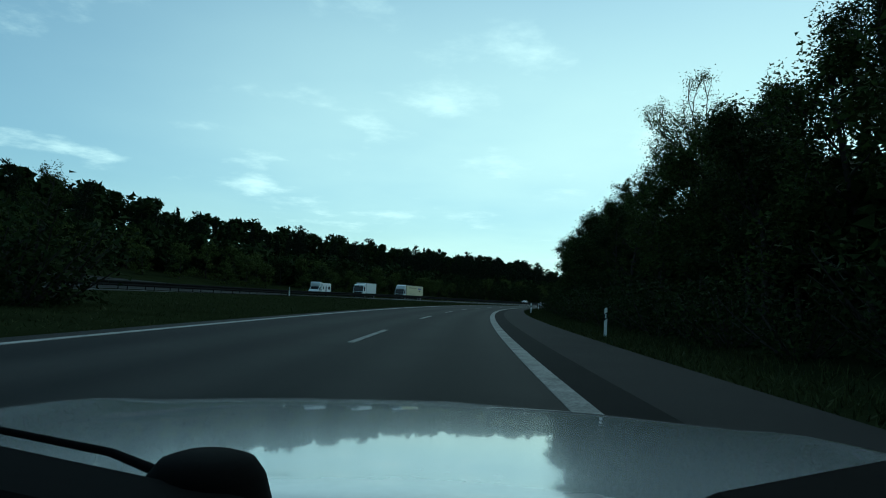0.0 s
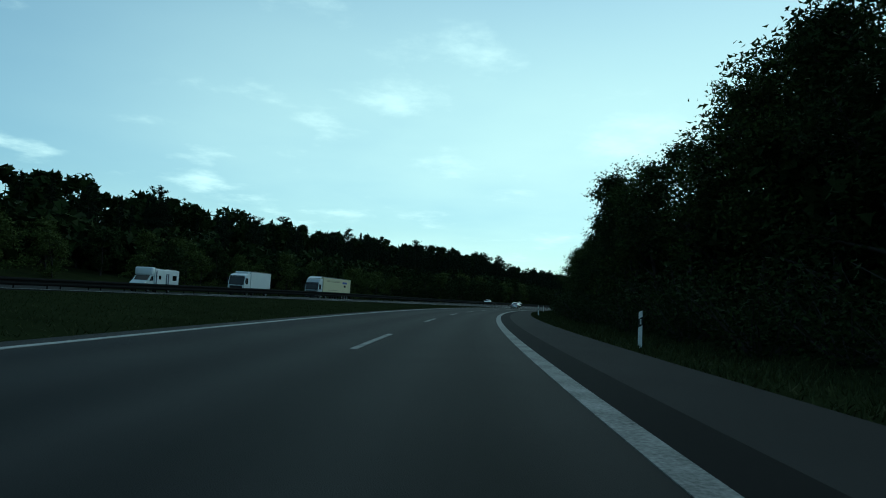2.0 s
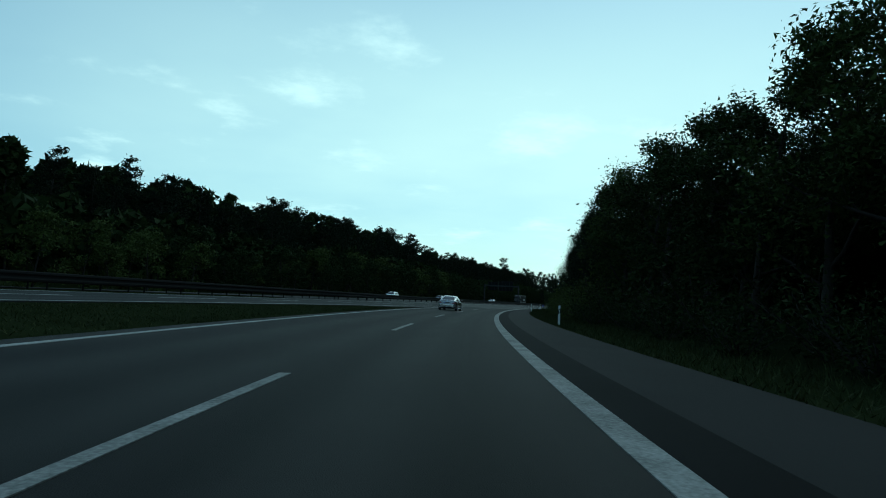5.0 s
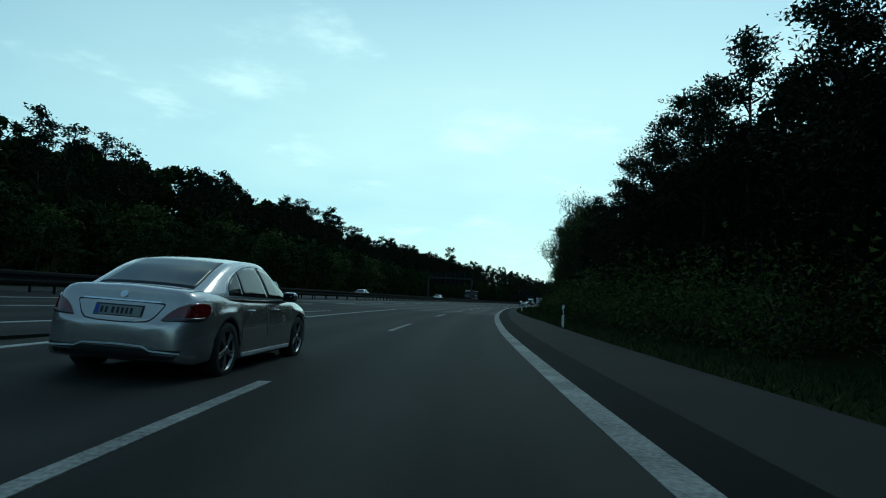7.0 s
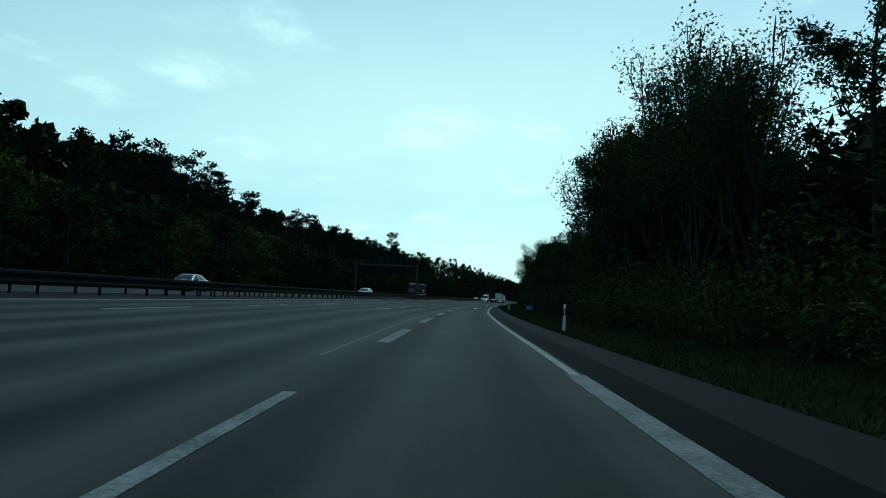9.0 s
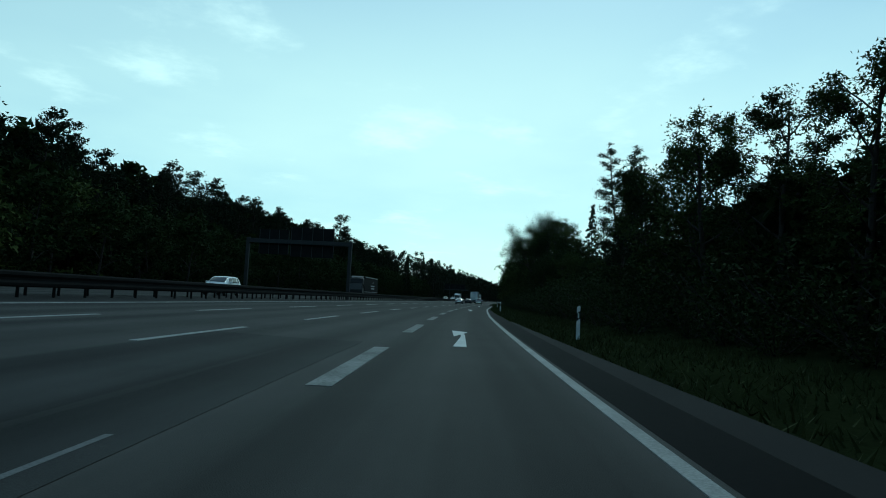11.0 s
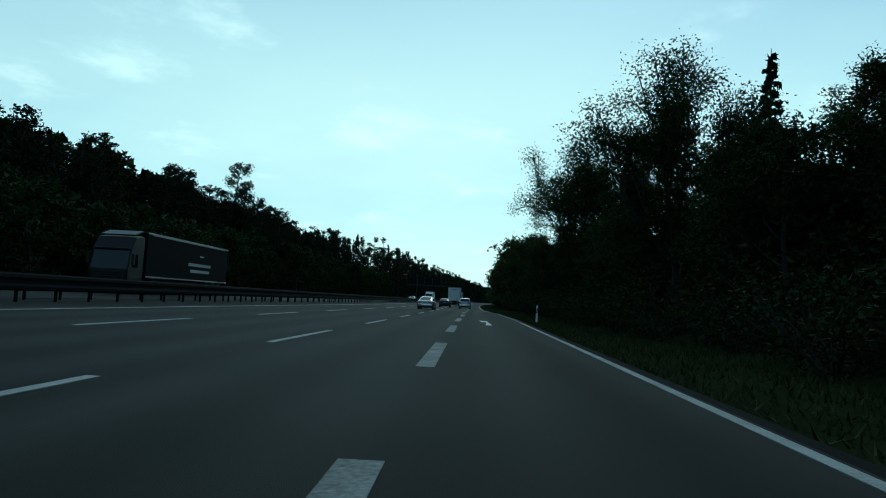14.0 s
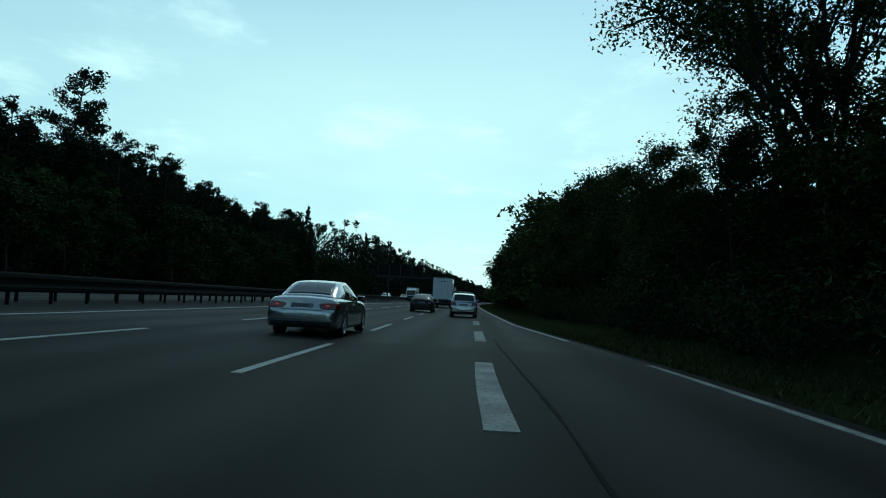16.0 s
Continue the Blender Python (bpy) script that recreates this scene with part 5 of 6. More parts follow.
SEDAN = {
    "rows": [(-2.345, 0.36, 0.42, 0.52, 0.58), (-2.335, 0.56, 0.32, 0.57, 0.64), (-2.30, 0.69, 0.26, 0.62, 0.69), (-2.25, 0.765, 0.235, 0.67, 0.80),
             (-2.20, 0.805, 0.22, 0.72, 0.92), (-2.15, 0.83, 0.215, 0.75, 1.0), (-2.09, 0.85, 0.21, 0.77, 1.025), (-1.9, 0.88, 0.22, 0.80, 1.035), (-1.45, 0.903, 0.19, 0.83, 1.03),
             (-0.8, 0.905, 0.18, 0.86, 0.98), (0.3, 0.905, 0.18, 0.86, 0.955), (0.95, 0.903, 0.18, 0.84, 0.965), (1.4, 0.902, 0.18, 0.80, 0.93),
             (1.85, 0.88, 0.19, 0.72, 0.85), (2.1, 0.83, 0.2, 0.64, 0.765), (2.25, 0.73, 0.22, 0.57, 0.67), (2.32, 0.58, 0.26, 0.5, 0.58), (2.345, 0.38, 0.32, 0.44, 0.5)],
    "cabin": [(-1.84, 0.68, 0.97, 0.62, 1.0), (-1.66, 0.77, 0.95, 0.645, 1.075), (-1.2, 0.845, 0.935, 0.63, 1.275), (-0.86, 0.866, 0.93, 0.605, 1.375), (-0.4, 0.875, 0.925, 0.585, 1.425),
              (0.0, 0.876, 0.92, 0.58, 1.43), (0.3, 0.873, 0.915, 0.585, 1.395), (0.7, 0.858, 0.91, 0.62, 1.215), (1.08, 0.80, 0.91, 0.66, 0.985), (1.15, 0.75, 0.91, 0.63, 0.945)],
    "axles": (-1.43, 1.41), "wheel": 0.335,
    "windows": {"rear": (-1.74, -0.9, 0.86, 0.8), "front": (1.02, 0.38, 0.93, 0.90), "side": [],
                "base": ([-1.4, -0.6, 0.95], [0.985, 0.965, 0.94]),
                "arch": ([-1.34, -1.32, -1.27, -1.18, -1.05, -0.88, -0.65, -0.35, -0.05, 0.2, 0.4, 0.6, 0.8, 0.92], [0.99, 1.045, 1.105, 1.165, 1.225, 1.285, 1.335, 1.365, 1.368, 1.34, 1.27, 1.165, 1.04, 0.955]),
                "panes": [(-1.325, -1.0, 0.0, 0.06), (-0.965, -0.13, 0.06, -0.05), (-0.05, 0.9, -0.05, -0.02)]},
    "tail": [[(-1.17, 0.675, 0.685), (-1.1, 0.68, 0.765), (-1.02, 0.682, 0.83), (-0.92, 0.685, 0.872), (-0.8, 0.692, 0.895), (-0.72, 0.71, 0.898), (-0.66, 0.75, 0.885), (-0.615, 0.815, 0.85)]],
    "head": [[(0.72, 0.6), (1.1, 0.56), (1.08, 0.68), (0.7, 0.74)]],
    "handles": (-0.72, 0.22), "seams": (-0.08, -1.0, 1.02), "mirror": (0.62, 0.86, 0.985), "plate": (0.755, -18), "seam": None}

sedan, s_bvh, s_tail = car("sedan", "silver four-door saloon with chrome window strips on the slip road", M_silver, SEDAN)
sedan.matrix_basis = place(201.8, -3.53, -0.03, -2.5) @ pose(0, 0, 0, 0, 1.6, 0)
# Black sheet under the panel draws the shadow line round it.
part("plate_recess", shrouded(s_bvh, [(-0.49, 0.835, 0.86), (-0.42, 0.71, 0.868), (-0.36, 0.655, 0.87), (-0.2, 0.638, 0.873), (0.0, 0.634, 0.875), (0.2, 0.638, 0.873), (0.36, 0.655, 0.87), (0.42, 0.71, 0.868), (0.49, 0.835, 0.86)], 0, 40, 8, 0.002), M_black_plastic, sedan, "shadow line round the plate panel, drawn as a dark sheet")
part("plate_panel", shrouded(s_bvh, [(-0.475, 0.825, 0.845), (-0.41, 0.72, 0.85), (-0.35, 0.667, 0.852), (-0.2, 0.65, 0.854), (0.0, 0.646, 0.855), (0.2, 0.65, 0.854), (0.35, 0.667, 0.852), (0.41, 0.72, 0.85), (0.475, 0.825, 0.845)], 0, 40, 8, 0.004), M_silver, sedan)
part("plate_frame", shrouded(s_bvh, [(-0.275, 0.695), (0.275, 0.695), (0.275, 0.82), (-0.275, 0.82)], 0, 12, 4, 0.007), M_black_plastic, sedan)
part("boot_trim", shrouded(s_bvh, [(-0.44, 0.86), (0.44, 0.86), (0.44, 0.876), (-0.44, 0.876)], 0, 20, 1, 0.01), M_chrome, sedan, "bright strip over the plate")
part("badge", cyl(0.042, 0.042, 0.012, 20, pose(0, s_tail(0, 0.935) - 0.004, 0.935, 62, 0, 0)), M_chrome, sedan, "round chrome badge")
part("bumper_trim", shrouded(s_bvh, [(-0.72, 0.335, 0.352), (-0.42, 0.35, 0.366), (-0.33, 0.39, 0.405), (0.0, 0.4, 0.414), (0.33, 0.39, 0.405), (0.42, 0.35, 0.366), (0.72, 0.335, 0.352)], 0, 48, 1, 0.014), M_trim, sedan, "chrome strip under the bumper")
for x in (-0.56, 0.56):
    part("exhaust_trim", shrouded(s_bvh, [(x - 0.12, 0.318), (x + 0.12, 0.318), (x + 0.12, 0.335), (x - 0.12, 0.335)], 0, 8, 2, 0.02), M_chrome, sedan, "chrome exhaust surround")
for sd in (1, -1):
    low = [(-1.15, 0.678, 0.69), (-1.08, 0.68, 0.715), (-0.95, 0.684, 0.722), (-0.8, 0.692, 0.728), (-0.72, 0.71, 0.735)]
    part("lamp_lower", shrouded(s_bvh, low if sd > 0 else [(-a, b, c) for a, b, c in low[::-1]], 42 * sd, 20, 3, 0.015), M_lamp_dark, sedan, "smoked lower part of a tail lamp", True)
part("fuel_flap", shrouded(s_bvh, [(-1.78, 0.74), (-1.6, 0.74), (-1.6, 0.9), (-1.78, 0.9)], 90, 6, 6, 0.003), M_silver, sedan)

COUPE = dict(SEDAN)
COUPE.update({
    "rows": [(-2.285, 0.45, 0.38, 0.5, 0.55), (-2.275, 0.66, 0.3, 0.56, 0.61), (-2.23, 0.78, 0.25, 0.61, 0.665), (-2.15, 0.825, 0.23, 0.72, 0.79), (-2.08, 0.84, 0.22, 0.80, 0.90),
             (-1.9, 0.852, 0.2, 0.83, 0.945), (-1.4, 0.862, 0.19, 0.845, 0.95), (-0.7, 0.864, 0.18, 0.85, 0.93), (0.3, 0.864, 0.18, 0.84, 0.91), (0.9, 0.86, 0.18, 0.82, 0.91),
             (1.4, 0.85, 0.18, 0.80, 0.87), (1.85, 0.83, 0.19, 0.73, 0.80), (2.1, 0.79, 0.22, 0.64, 0.71), (2.24, 0.68, 0.26, 0.52, 0.6), (2.28, 0.5, 0.32, 0.46, 0.52)],
    "cabin": [(-1.72, 0.66, 0.93, 0.58, 0.955), (-1.5, 0.73, 0.92, 0.6, 1.05), (-1.15, 0.78, 0.91, 0.59, 1.2), (-0.8, 0.8, 0.905, 0.57, 1.3), (-0.4, 0.81, 0.9, 0.555, 1.345),
              (-0.05, 0.812, 0.895, 0.55, 1.345), (0.3, 0.81, 0.89, 0.555, 1.285), (0.7, 0.79, 0.885, 0.59, 1.1), (1.03, 0.73, 0.88, 0.62, 0.93), (1.1, 0.68, 0.88, 0.58, 0.89)],
    "axles": (-1.34, 1.35), "wheel": 0.31,
    "windows": {"rear": (-1.6, -0.86, 0.86, 0.8), "front": (0.98, 0.38, 0.93, 0.9), "side": [(-0.98, -0.72, -0.4, -0.4), (-0.38, -0.38, 0.68, 0.26)]},
    "tail": [[(-1.16, 0.68, 0.76), (-1.12, 0.665, 0.79), (-1.0, 0.66, 0.808), (-0.8, 0.665, 0.815), (-0.7, 0.69, 0.81), (-0.64, 0.74, 0.79)]], "head": [[(0.68, 0.58), (1.04, 0.54), (1.02, 0.66), (0.66, 0.7)]], "seam": 0.63,
    "handles": (-0.3,), "seams": (-0.42, 0.98), "mirror": (0.58, 0.79, 0.95), "plate": (0.74, -14), "chrome": False})
coupe, c_surf, c_frac = car("coupe", "pale silver two-door coupe with lit red tail lamps", M_pale_silver, COUPE)
coupe.matrix_basis = place(451.0, -3.55, 0, -1.5)
part("bumper_strip", shrouded(c_surf, [(-0.78, 0.425), (0.78, 0.425), (0.78, 0.44), (-0.78, 0.44)], 0, 24, 1, 0.01), M_chrome, coupe, "bright bumper strip")
for x in (-0.6, 0.6):
    part("brake_lamp", shrouded(c_surf, [(x - 0.05, 0.735, 0.74), (x - 0.025, 0.717, 0.757), (x + 0.025, 0.717, 0.757), (x + 0.05, 0.735, 0.74)], 0, 6, 3, 0.02), M_brake, coupe, "lit orange-red brake lamp")
part("antenna", cyl(0.004, 0.003, 0.3, 6, pose(0, -0.85, 1.45, 20, 0, 0)), M_black_plastic, coupe)

MPV = dict(SEDAN)
MPV.update({
    "rows": [(-2.05, 0.56, 0.36, 0.6, 0.66), (-2.04, 0.76, 0.28, 0.64, 0.7), (-2.0, 0.83, 0.25, 0.7, 0.76), (-1.94, 0.85, 0.24, 0.86, 0.93), (-1.9, 0.855, 0.23, 0.95, 1.0),
             (-1.6, 0.86, 0.2, 0.96, 1.02), (-0.7, 0.865, 0.19, 0.95, 1.0), (0.4, 0.865, 0.19, 0.93, 0.98), (1.1, 0.86, 0.19, 0.92, 1.0), (1.5, 0.85, 0.19, 0.85, 0.93),
             (1.85, 0.8, 0.21, 0.72, 0.8), (2.0, 0.68, 0.26, 0.56, 0.64), (2.05, 0.5, 0.32, 0.46, 0.54)],
    "cabin": [(-1.95, 0.76, 0.98, 0.66, 1.0), (-1.88, 0.79, 0.97, 0.66, 1.12), (-1.72, 0.81, 0.965, 0.65, 1.34), (-1.5, 0.82, 0.96, 0.64, 1.45), (-0.9, 0.825, 0.96, 0.635, 1.5),
              (-0.1, 0.825, 0.955, 0.63, 1.5), (0.3, 0.82, 0.95, 0.63, 1.45), (0.8, 0.8, 0.945, 0.64, 1.24), (1.25, 0.74, 0.94, 0.66, 1.01), (1.32, 0.7, 0.94, 0.62, 0.97)],
    "axles": (-1.3, 1.28), "wheel": 0.31,
    "windows": {"rear": (-1.9, -1.62, 0.9, 0.88), "front": (1.18, 0.42, 0.93, 0.9), "side": [(-1.6, -1.45, -1.1, -1.1), (-1.02, -1.02, -0.1, -0.12), (-0.04, -0.06, 0.78, 0.4)]},
    "tail": [[(-1.0, 0.74), (-0.7, 0.76), (-0.66, 0.95), (-0.92, 0.95)]], "head": [[(0.5, 0.62), (0.9, 0.58), (0.88, 0.72), (0.48, 0.78)]], "seam": 0.64,
    "handles": (-0.85, 0.1), "seams": (-0.07, -1.06, 1.02), "mirror": (0.75, 0.82, 1.03), "plate": (0.8, -10), "chrome": False})
mpv, _f, _g = car("compact_mpv", "silver compact people carrier with a tall rear window", M_pale_silver, MPV)
mpv.matrix_basis = place(476.3, 0.35)
part("roof_spoiler", box(-0.55, 0.55, -1.74, -1.5, 1.575, 1.605, 0.012), M_pale_silver, mpv)

SALOON_GLASS = {"rear": (-1.74, -0.93, 0.86, 0.8), "front": (1.02, 0.38, 0.93, 0.90),
                "side": [(-1.26, -0.93, -0.98, -0.82), (-0.95, -0.79, -0.12, -0.18), (-0.06, -0.12, 0.74, 0.28)]}
HATCH = dict(SEDAN, seam=0.6, windows=SALOON_GLASS, chrome=False)
hatch, _f, _g = car("dark_saloon", "black saloon car on the motorway", M_black_paint, HATCH)
hatch.matrix_basis = place(486.0, -2.9)
ONCOMING = dict(MPV)
first_oncoming, _f, _g = car("hatchback", "white hatchback driving on the oncoming carriageway", M_white_paint, ONCOMING, 5, 40)
first_oncoming.matrix_basis = place(352, main_left(352) - 6.0, 0, 180)
tagged(first_oncoming, group="cars on the oncoming carriageway")
for s, d in ((571, 6.0), (606, 6.2), (262, 9.6)):
    copy_thing(first_oncoming, place(s, main_left(s) - d, 0, 180))
dark_on, _f, _g = car("estate_car", "dark blue car driving on the oncoming carriageway", M_blue_paint, HATCH, 5, 40)
dark_on.matrix_basis = place(300, main_left(300) - 9.6, 0, 180)
tagged(dark_on, group="cars on the oncoming carriageway")
copy_thing(dark_on, place(640, main_left(640) - 9.6, 0, 180))


def lorry(label, box_mat, cab_mat, length, height=4.0, rigid=False, bars=None, floor=1.1):
    """A goods lorry, nose to +y: cab, box body, axles, lamps, guards."""
    root = tagged(new("lorry"), label, "lorry")
    y_front = length / 2
    cab_len = 1.9
    yb = y_front - cab_len
    cabz = 3.2 if rigid else height - 0.3
    bm = bmesh.new()
    prof = [(yb, 0.45), (y_front - 0.03, 0.45), (y_front, 0.75), (y_front - 0.02, 1.45), (y_front - 0.28, 2.75), (y_front - 0.75, cabz - 0.15), (yb + 0.35, cabz), (yb, cabz - 0.1)]
    a = [bm.verts.new((-1.23, y, z)) for y, z in prof]
    b = [bm.verts.new((1.23, y, z)) for y, z in prof]
    bm.faces.new(a[::-1]); bm.faces.new(b)
    for k in range(len(prof)):
        bm.faces.new((a[k], a[(k + 1) % len(prof)], b[(k + 1) % len(prof)], b[k]))
    bmesh.ops.bevel(bm, geom=list(bm.edges), offset=0.07, segments=3, affect="EDGES", profile=0.5)
    bmesh.ops.recalc_face_normals(bm, faces=bm.faces)
    cab = part("cab", bm, cab_mat, root, "", False)
    tl = math.degrees(math.atan2(0.26, 1.3))
    ws = part("windscreen", box(-1.14, 1.14, -0.012, 0.012, -0.6, 0.6, 0.01), M_glass, cab)
    ws.matrix_basis = pose(0, y_front - 0.148, 2.1, tl, 0, 0)
    part("grille", box(-0.95, 0.95, y_front - 0.03, y_front + 0.015, 0.72, 1.42, 0.02), M_black_plastic, cab, "black slatted grille")
    for z in (0.86, 1.0, 1.14, 1.28):
        part("grille_slat", box(-0.9, 0.9, y_front + 0.01, y_front + 0.035, z - 0.02, z + 0.02, 0.006), M_post_steel, cab)
    part("sun_visor", box(-1.12, 1.12, y_front - 0.36, y_front - 0.08, 2.74, 2.84, 0.03), M_black_plastic, cab, "dark sun visor over the windscreen")
    if not rigid:
        air = part("roof_deflector", box(-1.12, 1.12, -0.55, 0.55, -0.05, 0.05, 0.04), cab_mat, cab, "raised roof deflector")
        air.matrix_basis = pose(0, yb + 0.62, cabz + 0.14, -18, 0, 0)
    part("front_bumper", box(-1.2, 1.2, y_front - 0.15, y_front + 0.05, 0.3, 0.7, 0.05), M_black_plastic, cab)
    for sd in (1, -1):
        part("headlamp", box(sd * 0.9 - 0.2, sd * 0.9 + 0.2, y_front + 0.0, y_front + 0.06, 0.5, 0.66, 0.02), M_lamp_clear, cab)
        part("side_window", box(sd * 1.225 - 0.012, sd * 1.225 + 0.012, yb + 0.75, y_front - 0.45, 1.65, 2.5, 0.01), M_glass, cab)
        part("side_mirror", box(sd * 1.42 - 0.09, sd * 1.42 + 0.09, y_front - 0.25, y_front - 0.1, 1.8, 2.5, 0.03), M_black_plastic, cab)
        part("door_step", box(sd * 1.16 - 0.09, sd * 1.16 + 0.09, yb + 0.8, y_front - 0.5, 0.35, 0.85, 0.03), M_black_plastic, cab)
    y0, y1 = -length / 2, yb - (0.15 if rigid else 0.3)
    z0 = floor
    body = part("box_body", box(-1.25, 1.25, y0, y1, z0, height, 0.03), box_mat, root)
    for z in (z0 + 0.03, height - 0.03):
        for sd in (1, -1):
            part("edge_rail", box(sd * 1.255 - 0.015, sd * 1.255 + 0.015, y0, y1, z - 0.05, z + 0.05, 0.01), M_steel, body, "pale aluminium edge rail")
    part("rear_frame", box(-1.265, 1.265, y0 - 0.03, y0 + 0.02, z0 - 0.02, z0 + 0.1, 0.01), M_steel, body)
    part("rear_frame", box(-1.265, 1.265, y0 - 0.03, y0 + 0.02, height - 0.12, height + 0.01, 0.01), M_steel, body)
    for x in (-1.22, 0.0, 1.22):
        part("door_post", box(x - 0.035, x + 0.035, y0 - 0.028, y0 + 0.01, z0 + 0.1, height - 0.12, 0.008), box_mat, body)
    for x in (-0.62, -0.18, 0.18, 0.62):
        part("lock_rod", cyl(0.012, 0.012, height - z0 - 0.3, 8, pose(x, y0 - 0.035, (height + z0) / 2)), M_steel, body)
    part("chassis", box(-0.45, 0.45, y0 + 0.1, y_front - 0.4, 0.7, z0, 0.02), M_black_plastic, root)
    part("underrun_bar", box(-1.2, 1.2, y0 - 0.02, y0 + 0.1, 0.45, 0.6, 0.02), M_post_steel, root)
    for sd in (1, -1):
        part("tail_lamp", box(sd * 0.98 - 0.2, sd * 0.98 + 0.2, y0 - 0.06, y0 + 0.0, 0.85, 0.98, 0.01), M_tail, root, "red tail lamp")
        part("side_guard", box(sd * 1.2 - 0.02, sd * 1.2 + 0.02, y0 + (2.0 if rigid else 5.2), y1 - 1.2, 0.5, 0.95, 0.01), M_post_steel, root)
        ys = [y_front - 1.0, y0 + 1.3] if rigid else [y_front - 1.0, yb - 1.6, y0 + 1.6, y0 + 2.9, y0 + 4.2]
        for ya in ys:
            wheel_parts(root, sd * 1.08, ya, 0.5, 0.3, sd, 6)
            part("mudguard", box(sd * 1.08 - 0.17, sd * 1.08 + 0.17, ya - 0.55, ya + 0.55, 1.02, 1.07, 0.02), M_black_plastic, root)
    for k, (ya, yz, za, zb, mt) in enumerate(bars or ()):
        for sd in (1, -1):
            part("lettering_bar", box(sd * 1.2545 - 0.006, sd * 1.2545 + 0.006, ya, yz, za, zb, 0.003), mt, body, "plain bar in place of lettering")
    return root


M_faded_print = material("faded_print", (0.22, 0.2, 0.13), 0.6, 0, 0.4, 0.3, 3, 30)
lorry_dark_lines = [(-7.6, 5.6, 0.95, 1.12, M_plate_blue), (-6.0, -3.6, 2.95, 3.3, M_plate_blue), (-5.4, -4.4, 2.3, 2.7, M_post_steel), (-3.0, 4.4, 3.3, 3.36, M_faded_print), (-2.6, 4.0, 3.1, 3.2, M_faded_print), (-1.0, 3.4, 1.62, 1.7, M_faded_print)]
M_cab_white = material("cab_white_paint", (0.42, 0.44, 0.45), 0.35, 0.0, 0.5, 0.06, 1.2, 200, 0, coat=0.3)
cream_lorry = lorry("articulated lorry with a cream box trailer and white cab", M_cream, M_cab_white, 16.0, 3.85, False, lorry_dark_lines, 0.85)
cream_lorry.matrix_basis = place(169, main_left(169) - 12.5, 0, 180)
white_lorry = lorry("small white box lorry on the oncoming carriageway", M_white_paint, M_white_paint, 8.6, 3.5, True)
part("cooling_unit", box(-0.95, 0.95, 2.2, 2.75, 2.75, 3.45, 0.05), M_white_paint, white_lorry, "white cooling unit over the cab")
white_lorry.matrix_basis = place(145.6, main_left(145.6) - 12.5, 0, 180)
dark_bars = [(-4.6, -0.4, 2.2, 2.42, M_pale_print), (-4.4, -0.8, 1.72, 1.94, M_pale_print), (-3.2, -2.4, 2.95, 3.05, M_pale_print), (-7.5, 5.4, 3.86, 3.92, M_steel)]
dark_lorry = lorry("articulated lorry with a dark trailer and pale lettering bars", M_dark_tarp, M_black_paint, 16.5, 4.0, False, dark_bars)
dark_lorry.matrix_basis = place(429, main_left(429) - 10.2, 0, 180)
box_lorry = lorry("white box lorry seen from its rear doors", M_white_paint, M_white_paint, 11.0, 3.9, True)
part("door_label", box(-0.45, 0.45, -5.534, -5.526, 3.42, 3.5, 0.002), M_plate_blue, box_lorry, "small dark bar on the rear doors")
box_lorry.matrix_basis = place(523.5, -2.5)
copy_thing(white_lorry, place(606, -14.6, 0, 180))
copy_thing(white_lorry, place(560, -3.0))


